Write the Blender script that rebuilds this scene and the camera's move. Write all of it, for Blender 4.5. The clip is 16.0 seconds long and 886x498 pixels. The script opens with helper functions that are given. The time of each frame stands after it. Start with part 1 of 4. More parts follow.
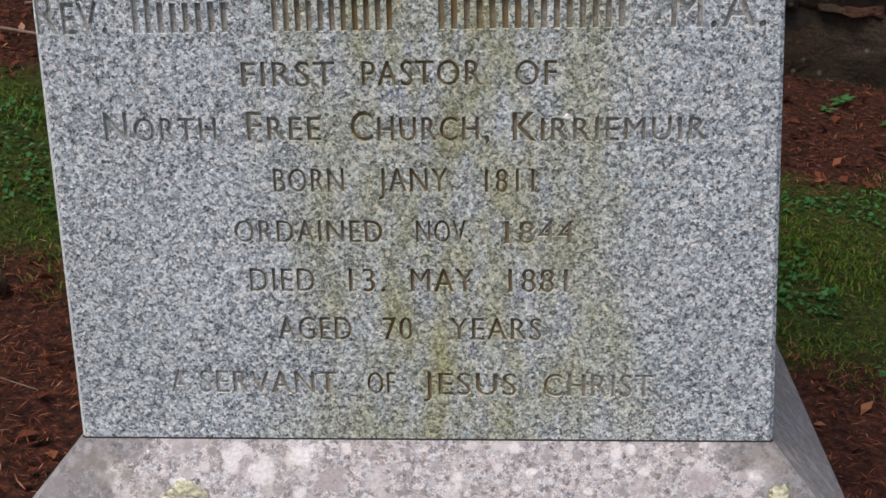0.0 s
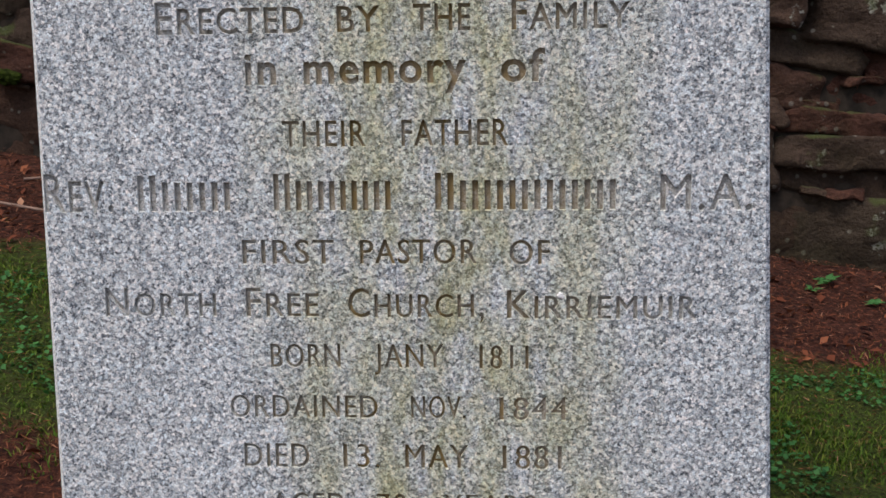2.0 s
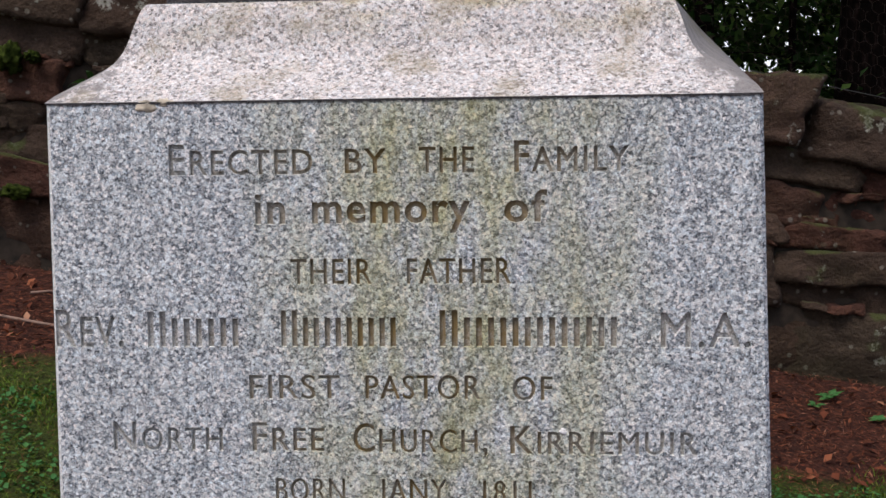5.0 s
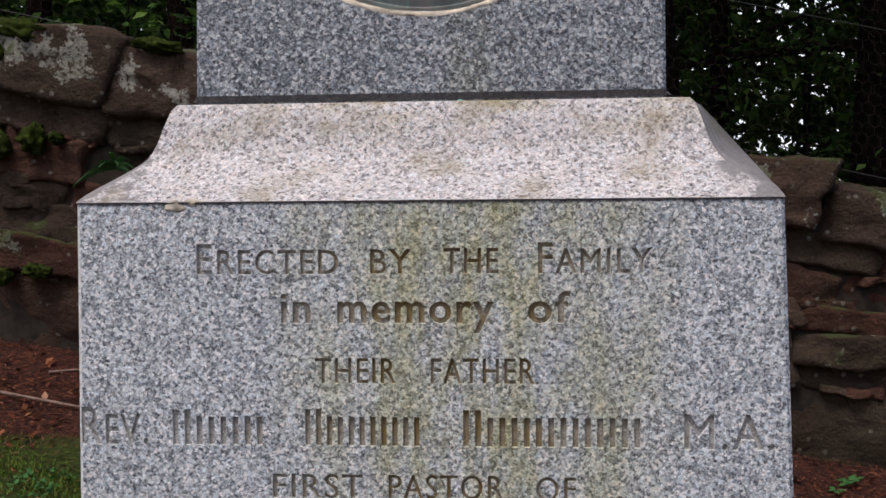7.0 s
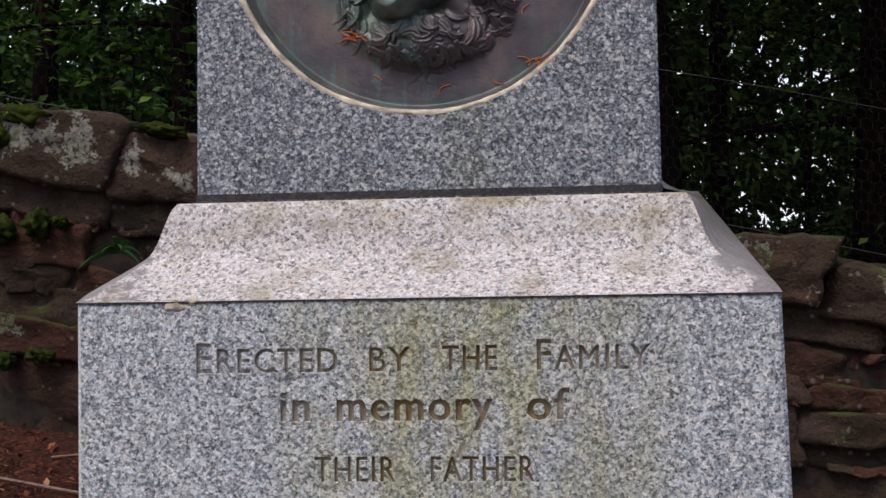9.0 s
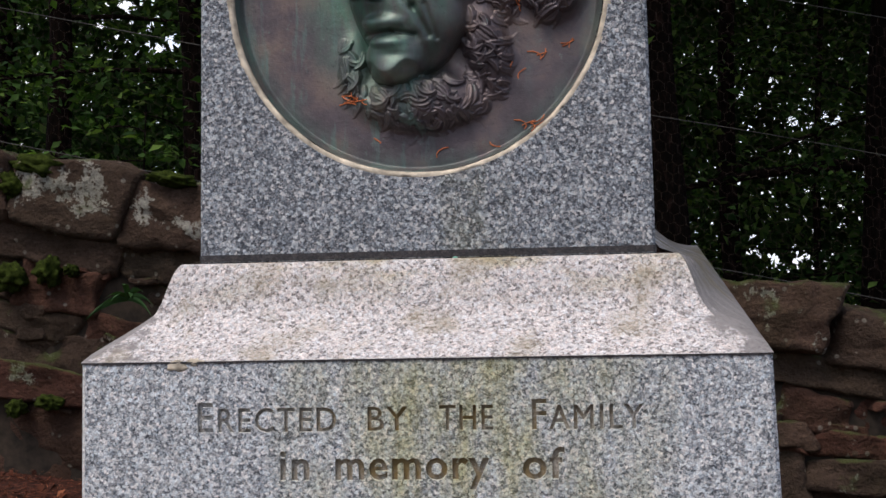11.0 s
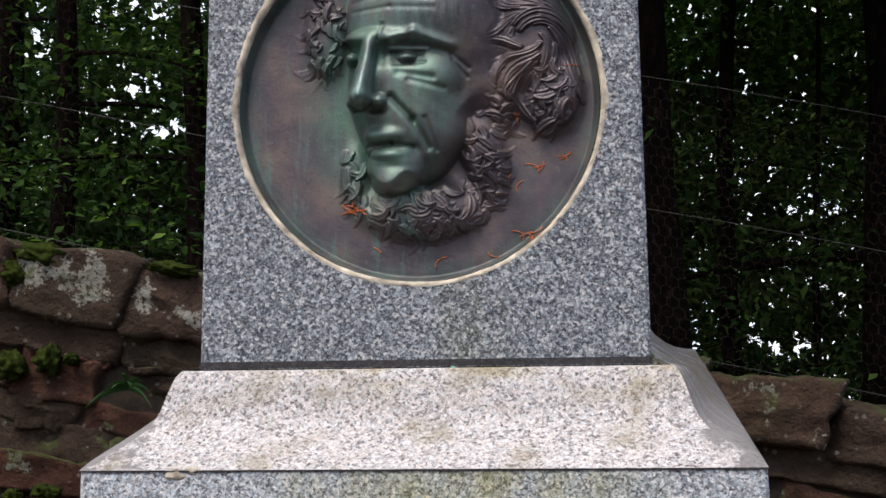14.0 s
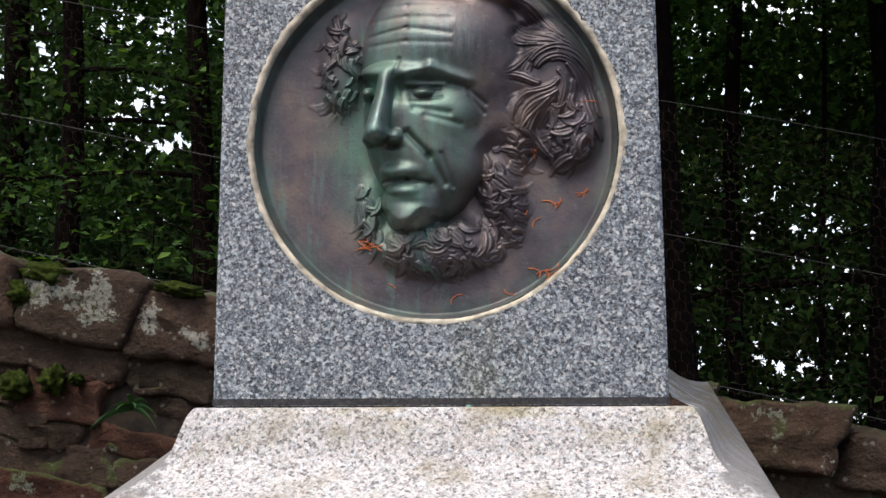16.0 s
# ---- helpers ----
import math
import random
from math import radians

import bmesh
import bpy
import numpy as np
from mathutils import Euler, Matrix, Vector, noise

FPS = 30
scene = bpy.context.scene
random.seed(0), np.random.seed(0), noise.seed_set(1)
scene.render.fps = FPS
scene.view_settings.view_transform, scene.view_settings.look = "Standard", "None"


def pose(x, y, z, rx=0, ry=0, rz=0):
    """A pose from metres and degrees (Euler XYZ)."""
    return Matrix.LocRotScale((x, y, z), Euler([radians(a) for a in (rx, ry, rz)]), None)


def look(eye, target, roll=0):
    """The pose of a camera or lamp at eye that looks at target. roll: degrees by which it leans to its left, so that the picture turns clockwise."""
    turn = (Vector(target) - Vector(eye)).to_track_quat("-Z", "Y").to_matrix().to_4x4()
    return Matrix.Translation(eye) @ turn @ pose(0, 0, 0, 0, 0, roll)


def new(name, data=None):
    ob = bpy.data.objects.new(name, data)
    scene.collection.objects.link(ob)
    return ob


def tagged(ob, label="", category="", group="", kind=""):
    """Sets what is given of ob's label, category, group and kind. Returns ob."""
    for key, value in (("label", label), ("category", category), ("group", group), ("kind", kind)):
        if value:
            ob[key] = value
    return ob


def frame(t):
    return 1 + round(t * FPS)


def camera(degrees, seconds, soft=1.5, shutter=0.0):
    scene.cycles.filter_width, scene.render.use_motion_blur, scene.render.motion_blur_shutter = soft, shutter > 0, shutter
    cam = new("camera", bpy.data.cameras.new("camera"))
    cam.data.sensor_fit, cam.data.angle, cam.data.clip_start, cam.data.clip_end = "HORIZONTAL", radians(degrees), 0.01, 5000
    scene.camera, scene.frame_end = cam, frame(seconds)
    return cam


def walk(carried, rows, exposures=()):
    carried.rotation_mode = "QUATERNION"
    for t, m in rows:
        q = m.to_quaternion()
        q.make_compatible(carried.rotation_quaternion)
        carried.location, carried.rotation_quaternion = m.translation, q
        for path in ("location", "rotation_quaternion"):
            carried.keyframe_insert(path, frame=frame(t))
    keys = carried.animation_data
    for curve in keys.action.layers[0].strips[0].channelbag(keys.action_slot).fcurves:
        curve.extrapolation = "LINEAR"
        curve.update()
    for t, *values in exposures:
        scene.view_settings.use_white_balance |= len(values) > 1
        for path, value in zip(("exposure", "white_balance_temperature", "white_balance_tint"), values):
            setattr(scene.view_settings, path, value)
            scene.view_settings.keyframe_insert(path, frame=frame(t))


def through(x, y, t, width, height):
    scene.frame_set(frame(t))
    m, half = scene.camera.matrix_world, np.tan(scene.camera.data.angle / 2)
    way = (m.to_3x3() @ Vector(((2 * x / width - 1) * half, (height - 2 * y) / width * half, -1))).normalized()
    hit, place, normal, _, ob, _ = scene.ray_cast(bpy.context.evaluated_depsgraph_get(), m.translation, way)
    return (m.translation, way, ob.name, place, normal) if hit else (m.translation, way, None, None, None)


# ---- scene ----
cam = camera(39.0, 16.0)

PATH = [
    (0, (0.164, -1.34, -0.085), (-0.007, 0.554, -0.705), -1.5),
    (0.5, (0.165, -1.35, -0.085), (-0.005, 0.567, -0.628), -1.2),
    (1, (0.165, -1.358, -0.085), (-0.003, 0.576, -0.564), -0.9),
    (1.5, (0.161, -1.364, -0.081), (0.003, 0.592, -0.471), -0.9),
    (2, (0.157, -1.363, -0.078), (0.006, 0.601, -0.427), -0.9),
    (2.5, (0.158, -1.366, -0.073), (0.009, 0.608, -0.361), -0.9),
    (3, (0.159, -1.365, -0.068), (0.011, 0.611, -0.337), -0.9),
    (3.5, (0.16, -1.369, -0.064), (0.006, 0.611, -0.298), -0.7),
    (5.8, (0.152, -1.394, -0.022), (-0.004, 0.595, -0.156), -0.8),
    (6, (0.15, -1.396, -0.019), (-0.01, 0.594, -0.131), -0.7),
    (6.5, (0.145, -1.398, -0.009), (-0.023, 0.594, -0.093), -0.5),
    (7, (0.147, -1.397, -0.004), (-0.029, 0.594, -0.075), -0.5),
    (7.5, (0.151, -1.398, 0.002), (-0.029, 0.593, -0.043), -0.5),
    (8, (0.15, -1.397, 0.004), (-0.029, 0.595, -0.046), -0.4),
    (8.5, (0.153, -1.399, 0.014), (-0.029, 0.592, 0.011), -0.7),
    (9, (0.155, -1.403, 0.024), (-0.027, 0.589, 0.069), -1.0),
    (9.2, (0.156, -1.405, 0.027), (-0.027, 0.586, 0.091), -1.0),
    (11.3, (0.177, -1.435, 0.051), (-0.025, 0.551, 0.177), -1.1),
    (11.5, (0.176, -1.438, 0.054), (-0.026, 0.546, 0.196), -1.1),
    (12, (0.173, -1.444, 0.063), (-0.027, 0.538, 0.239), -0.9),
    (12.5, (0.173, -1.448, 0.069), (-0.03, 0.531, 0.272), -0.8),
    (13, (0.176, -1.451, 0.072), (-0.024, 0.527, 0.292), -0.5),
    (13.5, (0.18, -1.453, 0.078), (-0.019, 0.523, 0.316), -0.7),
    (14, (0.182, -1.452, 0.08), (-0.017, 0.524, 0.32), -0.6),
    (14.5, (0.18, -1.448, 0.082), (-0.019, 0.528, 0.317), -0.5),
    (15, (0.173, -1.444, 0.085), (-0.028, 0.531, 0.321), -0.5),
    (15.5, (0.169, -1.442, 0.098), (-0.034, 0.533, 0.342), -0.4),
    (16, (0.164, -1.443, 0.111), (-0.038, 0.53, 0.373), -0.2),
]
walk(cam, [(t, look(eye, target, roll)) for t, eye, target, roll in PATH],
     ((0, 0.26, 6500, 10), (1.5, 0.38, 6480, 12), (3.5, 0.42, 6470, 14), (6.0, 0.29, 6480, 15), (8.0, 0.14, 6500, 16), (9.2, 0.14, 6500, 16),
      (12.0, 0.38, 6500, 13), (14.5, 0.57, 6500, 12), (16.0, 0.67, 6500, 10)))

# ---- sky and sun ----
world = bpy.data.worlds.new("world")
scene.world = world
world.use_nodes = True
wn = world.node_tree.nodes
sky = wn.new("ShaderNodeTexSky")
sky.sky_type = "NISHITA"
sky.sun_disc = False
sky.sun_elevation = radians(62)
sky.sun_rotation = radians(208)
sky.air_density, sky.dust_density, sky.ozone_density = 1.0, 3.8, 1.0
wn["Background"].inputs["Strength"].default_value = 0.145
world.node_tree.links.new(sky.outputs["Color"], wn["Background"].inputs["Color"])
sun_data = bpy.data.lights.new("sun", "SUN")
sun_data.energy, sun_data.angle, sun_data.color = 1.5, radians(25), (1.0, 0.95, 0.88)
sun = new("sun", sun_data)
sun.matrix_world = look((-1.7, -3.2, 6.8), (0, 0, 0))

# ---- node helpers ----


class Mat:
    """A small writer of node materials, in object coordinates unless told otherwise."""

    def __init__(self, name, rough=0.8, metal=0.0, spec=0.4, world_space=False):
        self.m = bpy.data.materials.new(name)
        self.m.use_nodes = True
        self.t = self.m.node_tree
        self.b = self.t.nodes["Principled BSDF"]
        self.b.inputs["Roughness"].default_value = rough
        self.b.inputs["Metallic"].default_value = metal
        self.b.inputs["Specular IOR Level"].default_value = spec
        if world_space:
            self.co = self.t.nodes.new("ShaderNodeNewGeometry").outputs["Position"]
        else:
            self.co = self.t.nodes.new("ShaderNodeTexCoord").outputs["Object"]

    def node(self, kind, **values):
        n = self.t.nodes.new(kind)
        for k, v in values.items():
            n.inputs[k].default_value = v
        return n

    def link(self, a, b):
        self.t.links.new(a, b)

    def scaled(self, sx, sy, sz, source=None):
        n = self.node("ShaderNodeMapping", Scale=(sx, sy, sz))
        self.link(source or self.co, n.inputs["Vector"])
        return n.outputs["Vector"]

    def noise(self, scale, detail=3.0, rough=0.55, co=None, distortion=0.0):
        n = self.node("ShaderNodeTexNoise", Scale=scale, Detail=detail, Roughness=rough, Distortion=distortion)
        self.link(co or self.co, n.inputs["Vector"])
        return n

    def voronoi(self, scale, co=None, feature="F1", random=1.0):
        n = self.node("ShaderNodeTexVoronoi", Scale=scale, Randomness=random)
        n.feature = feature
        self.link(co or self.co, n.inputs["Vector"])
        return n

    def ramp(self, source, stops, constant=False):
        n = self.t.nodes.new("ShaderNodeValToRGB")
        n.color_ramp.interpolation = "CONSTANT" if constant else "LINEAR"
        els = n.color_ramp.elements
        while len(els) < len(stops):
            els.new(0.5)
        for e, (p, c) in zip(els, stops):
            e.position = p
            e.color = (*c, 1) if isinstance(c, tuple) else (c, c, c, 1)
        self.link(source, n.inputs["Fac"])
        return n.outputs["Color"]

    def mix(self, fac, a, b, blend="MIX"):
        n = self.t.nodes.new("ShaderNodeMix")
        n.data_type, n.blend_type = "RGBA", blend
        for source, socket in ((fac, n.inputs[0]), (a, n.inputs[6]), (b, n.inputs[7])):
            if isinstance(source, (int, float)):
                socket.default_value = source
            elif isinstance(source, tuple):
                socket.default_value = (*source, 1)
            else:
                self.link(source, socket)
        return n.outputs[2]

    def math(self, op, a, b=0.0, clamp=False):
        n = self.t.nodes.new("ShaderNodeMath")
        n.operation, n.use_clamp = op, clamp
        for source, socket in ((a, n.inputs[0]), (b, n.inputs[1])):
            if isinstance(source, (int, float)):
                socket.default_value = source
            else:
                self.link(source, socket)
        return n.outputs[0]

    def axis(self, name):
        n = self.t.nodes.new("ShaderNodeSeparateXYZ")
        self.link(self.co, n.inputs[0])
        return n.outputs[name]

    def random(self):
        return self.t.nodes.new("ShaderNodeObjectInfo").outputs["Random"]

    def island(self):
        return self.t.nodes.new("ShaderNodeNewGeometry").outputs["Random Per Island"]

    def bump(self, height, strength=0.3, distance=0.002):
        n = self.node("ShaderNodeBump", Strength=strength, Distance=distance)
        self.link(height, n.inputs["Height"])
        self.link(n.outputs["Normal"], self.b.inputs["Normal"])

    def done(self, color=None, rough=None):
        if color is not None:
            if isinstance(color, tuple):
                self.b.inputs["Base Color"].default_value = (*color, 1)
            else:
                self.link(color, self.b.inputs["Base Color"])
        if rough is not None:
            self.link(rough, self.b.inputs["Roughness"])
        return self.m


def granite_grain(k, scale, tones):
    """Interlocking crystals at two sizes: cells of random tone, their edges broken by a warp."""
    cols = []
    for size, reach in ((scale, 1.5), (scale * 1.9, 1.0)):
        warp = k.noise(size * 0.9, 3.0, 0.7)
        n = k.t.nodes.new("ShaderNodeVectorMath")
        n.operation = "MULTIPLY_ADD"
        k.link(warp.outputs["Color"], n.inputs[0])
        n.inputs[1].default_value = (reach * 1.6 / size,) * 3
        k.link(k.co, n.inputs[2])
        cells = k.voronoi(size, n.outputs[0])
        one = k.t.nodes.new("ShaderNodeSeparateColor")
        k.link(cells.outputs["Color"], one.inputs[0])
        cols.append(k.ramp(one.outputs["Red"], tones))
        tint = k.ramp(one.outputs["Green"], [(0.0, (0.84, 0.98, 1.07)), (0.5, (0.95, 1.0, 1.0)), (1.0, (1.04, 0.99, 0.95))])
        cols[-1] = k.mix(1.0, cols[-1], tint, "MULTIPLY")
    col = k.mix(0.36, cols[0], cols[1])
    fine = k.noise(scale * 3.0, 2.0)
    shade = k.ramp(fine.outputs["Fac"], [(0.3, 0.55), (0.7, 1.4)])
    return k.mix(0.75, col, shade, "MULTIPLY"), None


def granite(name, tones, algae=0.0, scale=310, rough=0.75, lichen=0.0, dirt=0.0, flank=0.0, streak_x=0.06, streak_w=0.24):
    k = Mat(name, rough, spec=0.35)
    col, cell = granite_grain(k, scale, tones)
    cloud = k.noise(7.0, 4.0)
    col = k.mix(0.5, col, k.ramp(cloud.outputs["Fac"], [(0.3, 0.84), (0.72, 1.08)]), "MULTIPLY")
    if algae:
        far = k.math("ABSOLUTE", k.math("SUBTRACT", k.axis("X"), streak_x))
        band = k.math("SUBTRACT", 1.0, k.math("DIVIDE", far, streak_w), True)
        runs = k.noise(1.0, 6.0, 0.68, k.scaled(17, 17, 7))
        patch = k.ramp(runs.outputs["Fac"], [(0.36, 0.0), (0.66, 1.0)])
        amount = k.math("MULTIPLY", k.math("MULTIPLY", k.math("POWER", band, 0.6), patch), algae, True)
        col = k.mix(amount, col, k.mix(1.0, (0.80, 0.76, 0.42), col, "MULTIPLY"))
        col = k.mix(k.math("MULTIPLY", amount, 0.30), col, (0.25, 0.235, 0.085))
    if lichen:
        # overlapping round crusts at two sizes, pink-white, grey and cream, and dark films towards the ends
        for size, share, tones in ((26, 0.62, [(0.0, (0.30, 0.26, 0.265)), (0.5, (0.50, 0.455, 0.465)), (1.0, (0.68, 0.65, 0.655))]), (60, 0.45, [(0.0, (0.20, 0.185, 0.18)), (0.5, (0.46, 0.42, 0.42)), (1.0, (0.74, 0.71, 0.71))])):
            warp = k.noise(size * 1.6, 3.0, 0.6)
            n = k.t.nodes.new("ShaderNodeVectorMath")
            n.operation = "MULTIPLY_ADD"
            k.link(warp.outputs["Color"], n.inputs[0])
            n.inputs[1].default_value = (0.7 / size,) * 3
            k.link(k.co, n.inputs[2])
            cells = k.voronoi(size, n.outputs[0])
            one = k.t.nodes.new("ShaderNodeSeparateColor")
            k.link(cells.outputs["Color"], one.inputs[0])
            there = k.math("MULTIPLY", k.math("LESS_THAN", one.outputs["Green"], share), k.ramp(cells.outputs["Distance"], [(0.30, 1.0), (0.55, 0.0)]))
            speck = k.noise(size * 9, 3.0, 0.7)
            crust = k.mix(0.6, k.ramp(one.outputs["Red"], tones), k.ramp(speck.outputs["Fac"], [(0.3, 0.6), (0.7, 1.3)]), "MULTIPLY")
            col = k.mix(k.math("MULTIPLY", there, lichen), col, crust)
        away = k.math("ABSOLUTE", k.math("SUBTRACT", k.axis("X"), 0.03))
        film = k.noise(1.0, 6.0, 0.62, k.scaled(7, 7, 11))
        seat = k.math("ADD", film.outputs["Fac"], k.math("MULTIPLY", k.math("SUBTRACT", away, 0.30), 1.5))
        col = k.mix(k.math("MULTIPLY", k.ramp(seat, [(0.50, 0.0), (0.55, 1.0)]), lichen), col, k.mix(0.75, col, (0.125, 0.118, 0.12)))
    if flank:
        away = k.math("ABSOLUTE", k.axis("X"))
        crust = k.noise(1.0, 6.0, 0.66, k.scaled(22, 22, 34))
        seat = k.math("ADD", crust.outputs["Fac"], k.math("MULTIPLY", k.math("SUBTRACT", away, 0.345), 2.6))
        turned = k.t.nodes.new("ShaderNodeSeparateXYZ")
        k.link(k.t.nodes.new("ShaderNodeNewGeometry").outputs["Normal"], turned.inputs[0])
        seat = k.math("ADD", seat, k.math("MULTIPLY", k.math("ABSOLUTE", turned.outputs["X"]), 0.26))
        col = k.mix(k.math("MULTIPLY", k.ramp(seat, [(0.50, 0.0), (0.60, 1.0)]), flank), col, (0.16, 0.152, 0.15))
        # pale drip lines over the crust on the raking side
        lines = k.node("ShaderNodeTexWave", Scale=4.0, Distortion=16.0, Detail=4.0)
        lines.bands_direction = "Y"
        k.link(k.scaled(1, 1.6, 2.4), lines.inputs["Vector"])
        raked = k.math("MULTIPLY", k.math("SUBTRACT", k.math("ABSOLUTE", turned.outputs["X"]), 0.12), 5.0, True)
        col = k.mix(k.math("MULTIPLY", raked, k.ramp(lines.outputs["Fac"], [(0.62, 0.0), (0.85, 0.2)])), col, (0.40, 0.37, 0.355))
    if dirt:
        damp = k.noise(1.0, 5.0, 0.65, k.scaled(9, 9, 26))
        lip = k.math("MULTIPLY", k.math("SUBTRACT", k.axis("Z"), 0.055), 16.0, True)
        col = k.mix(k.math("MULTIPLY", lip, k.ramp(damp.outputs["Fac"], [(0.46, 0.0), (0.62, 0.75)])), col, k.mix(1.0, col, (0.62, 0.56, 0.30), "MULTIPLY"))
        stain = k.noise(13, 4.0)
        col = k.mix(k.math("MULTIPLY", k.ramp(stain.outputs["Fac"], [(0.52, 0.0), (0.66, 1.0)]), dirt), col, (0.21, 0.17, 0.085))
    grain = k.noise(scale * 1.5, 3.0)
    k.bump(grain.outputs["Fac"], 0.35, 0.0012)
    return k.done(col)


GRANITE_LIGHT = [(0.0, (0.02, 0.024, 0.032)), (0.2, (0.075, 0.085, 0.10)), (0.38, (0.26, 0.275, 0.30)), (0.6, (0.46, 0.475, 0.49)), (0.8, (0.72, 0.72, 0.72)), (1.0, (0.92, 0.90, 0.88))]
GRANITE_DARK = [(0.0, (0.012, 0.014, 0.02)), (0.25, (0.04, 0.047, 0.06)), (0.5, (0.135, 0.148, 0.168)), (0.75, (0.32, 0.335, 0.355)), (1.0, (0.72, 0.71, 0.70))]
GRANITE_PINK = [(0.0, (0.03, 0.026, 0.026)), (0.12, (0.10, 0.088, 0.086)), (0.24, (0.33, 0.298, 0.288)), (0.5, (0.53, 0.485, 0.47)), (0.8, (0.66, 0.605, 0.585)), (1.0, (0.80, 0.74, 0.715))]
GRANITE_WORN = [(0.0, (0.10, 0.085, 0.085)), (0.3, (0.28, 0.245, 0.245)), (0.6, (0.42, 0.37, 0.37)), (1.0, (0.62, 0.55, 0.55))]
M_die = granite("granite_die", GRANITE_LIGHT, algae=1.0)
M_upper = granite("granite_upper", GRANITE_DARK, algae=0.5, scale=290, rough=0.6, streak_x=0.06, streak_w=0.05)
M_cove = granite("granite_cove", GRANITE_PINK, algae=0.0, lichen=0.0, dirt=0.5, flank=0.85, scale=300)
M_margin = granite("granite_margin", [(0.0, (0.012, 0.012, 0.014)), (0.6, (0.04, 0.036, 0.038)), (1.0, (0.07, 0.062, 0.062))], scale=225)
M_base = granite("granite_base", GRANITE_WORN, lichen=0.85, dirt=0.2, scale=200, rough=0.9)


def cut_stone():
    """The floors of the letters: stone greyed at the sides, ochre grime where water runs down the middle."""
    k = Mat("stained_cut_granite", 0.95, spec=0.15)
    col, _ = granite_grain(k, 310, GRANITE_LIGHT)
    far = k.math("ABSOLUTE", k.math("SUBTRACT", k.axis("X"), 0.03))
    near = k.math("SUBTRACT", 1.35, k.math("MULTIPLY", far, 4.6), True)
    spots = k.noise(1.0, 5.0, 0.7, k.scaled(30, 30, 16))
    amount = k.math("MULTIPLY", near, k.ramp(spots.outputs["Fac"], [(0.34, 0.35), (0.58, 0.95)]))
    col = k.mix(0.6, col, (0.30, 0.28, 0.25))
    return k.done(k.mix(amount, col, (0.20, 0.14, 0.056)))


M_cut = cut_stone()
# letter walls in paler granite, to paint in the light their slant catches
M_lit_edge = granite("lit_edge_granite", [(0.0, (0.30, 0.29, 0.28)), (0.4, (0.56, 0.55, 0.53)), (1.0, (0.88, 0.86, 0.83))], algae=1.0, scale=420, rough=0.85)


def plain(name, color, rough=0.8, metal=0.0, vary=0.25, scale=40, spec=0.4, bump=0.0):
    k = Mat(name, rough, metal, spec)
    n = k.noise(scale, 4.0)
    lo, hi = tuple(c * (1 - vary) for c in color), tuple(min(1, c * (1 + vary)) for c in color)
    if bump:
        k.bump(n.outputs["Fac"], bump, 0.004)
    return k.done(k.ramp(n.outputs["Fac"], [(0.3, lo), (0.7, hi)]))


M_mortar = plain("pale_lime_mortar", (0.46, 0.41, 0.32), 0.95, vary=0.6, scale=45, bump=0.8)
M_chip = plain("fresh_chipped_stone", (0.78, 0.78, 0.76), 0.8)
M_cream = plain("cream_lichen", (0.60, 0.57, 0.40), 0.95, vary=0.45, scale=150, bump=1.0)
M_joint = plain("dark_joint_dirt", (0.035, 0.032, 0.028), 0.95)
M_copper = plain("green_copper", (0.16, 0.42, 0.33), 0.6)
M_wire = plain("galvanised_wire", (0.06, 0.06, 0.058), 0.6, 0.5)
M_net = plain("rusty_netting", (0.05, 0.035, 0.025), 0.8, 0.2)
M_needle = plain("dry_pine_needle", (0.46, 0.13, 0.04), 0.7, scale=90)
M_twig = plain("dry_twig", (0.19, 0.125, 0.095), 0.9, scale=60)


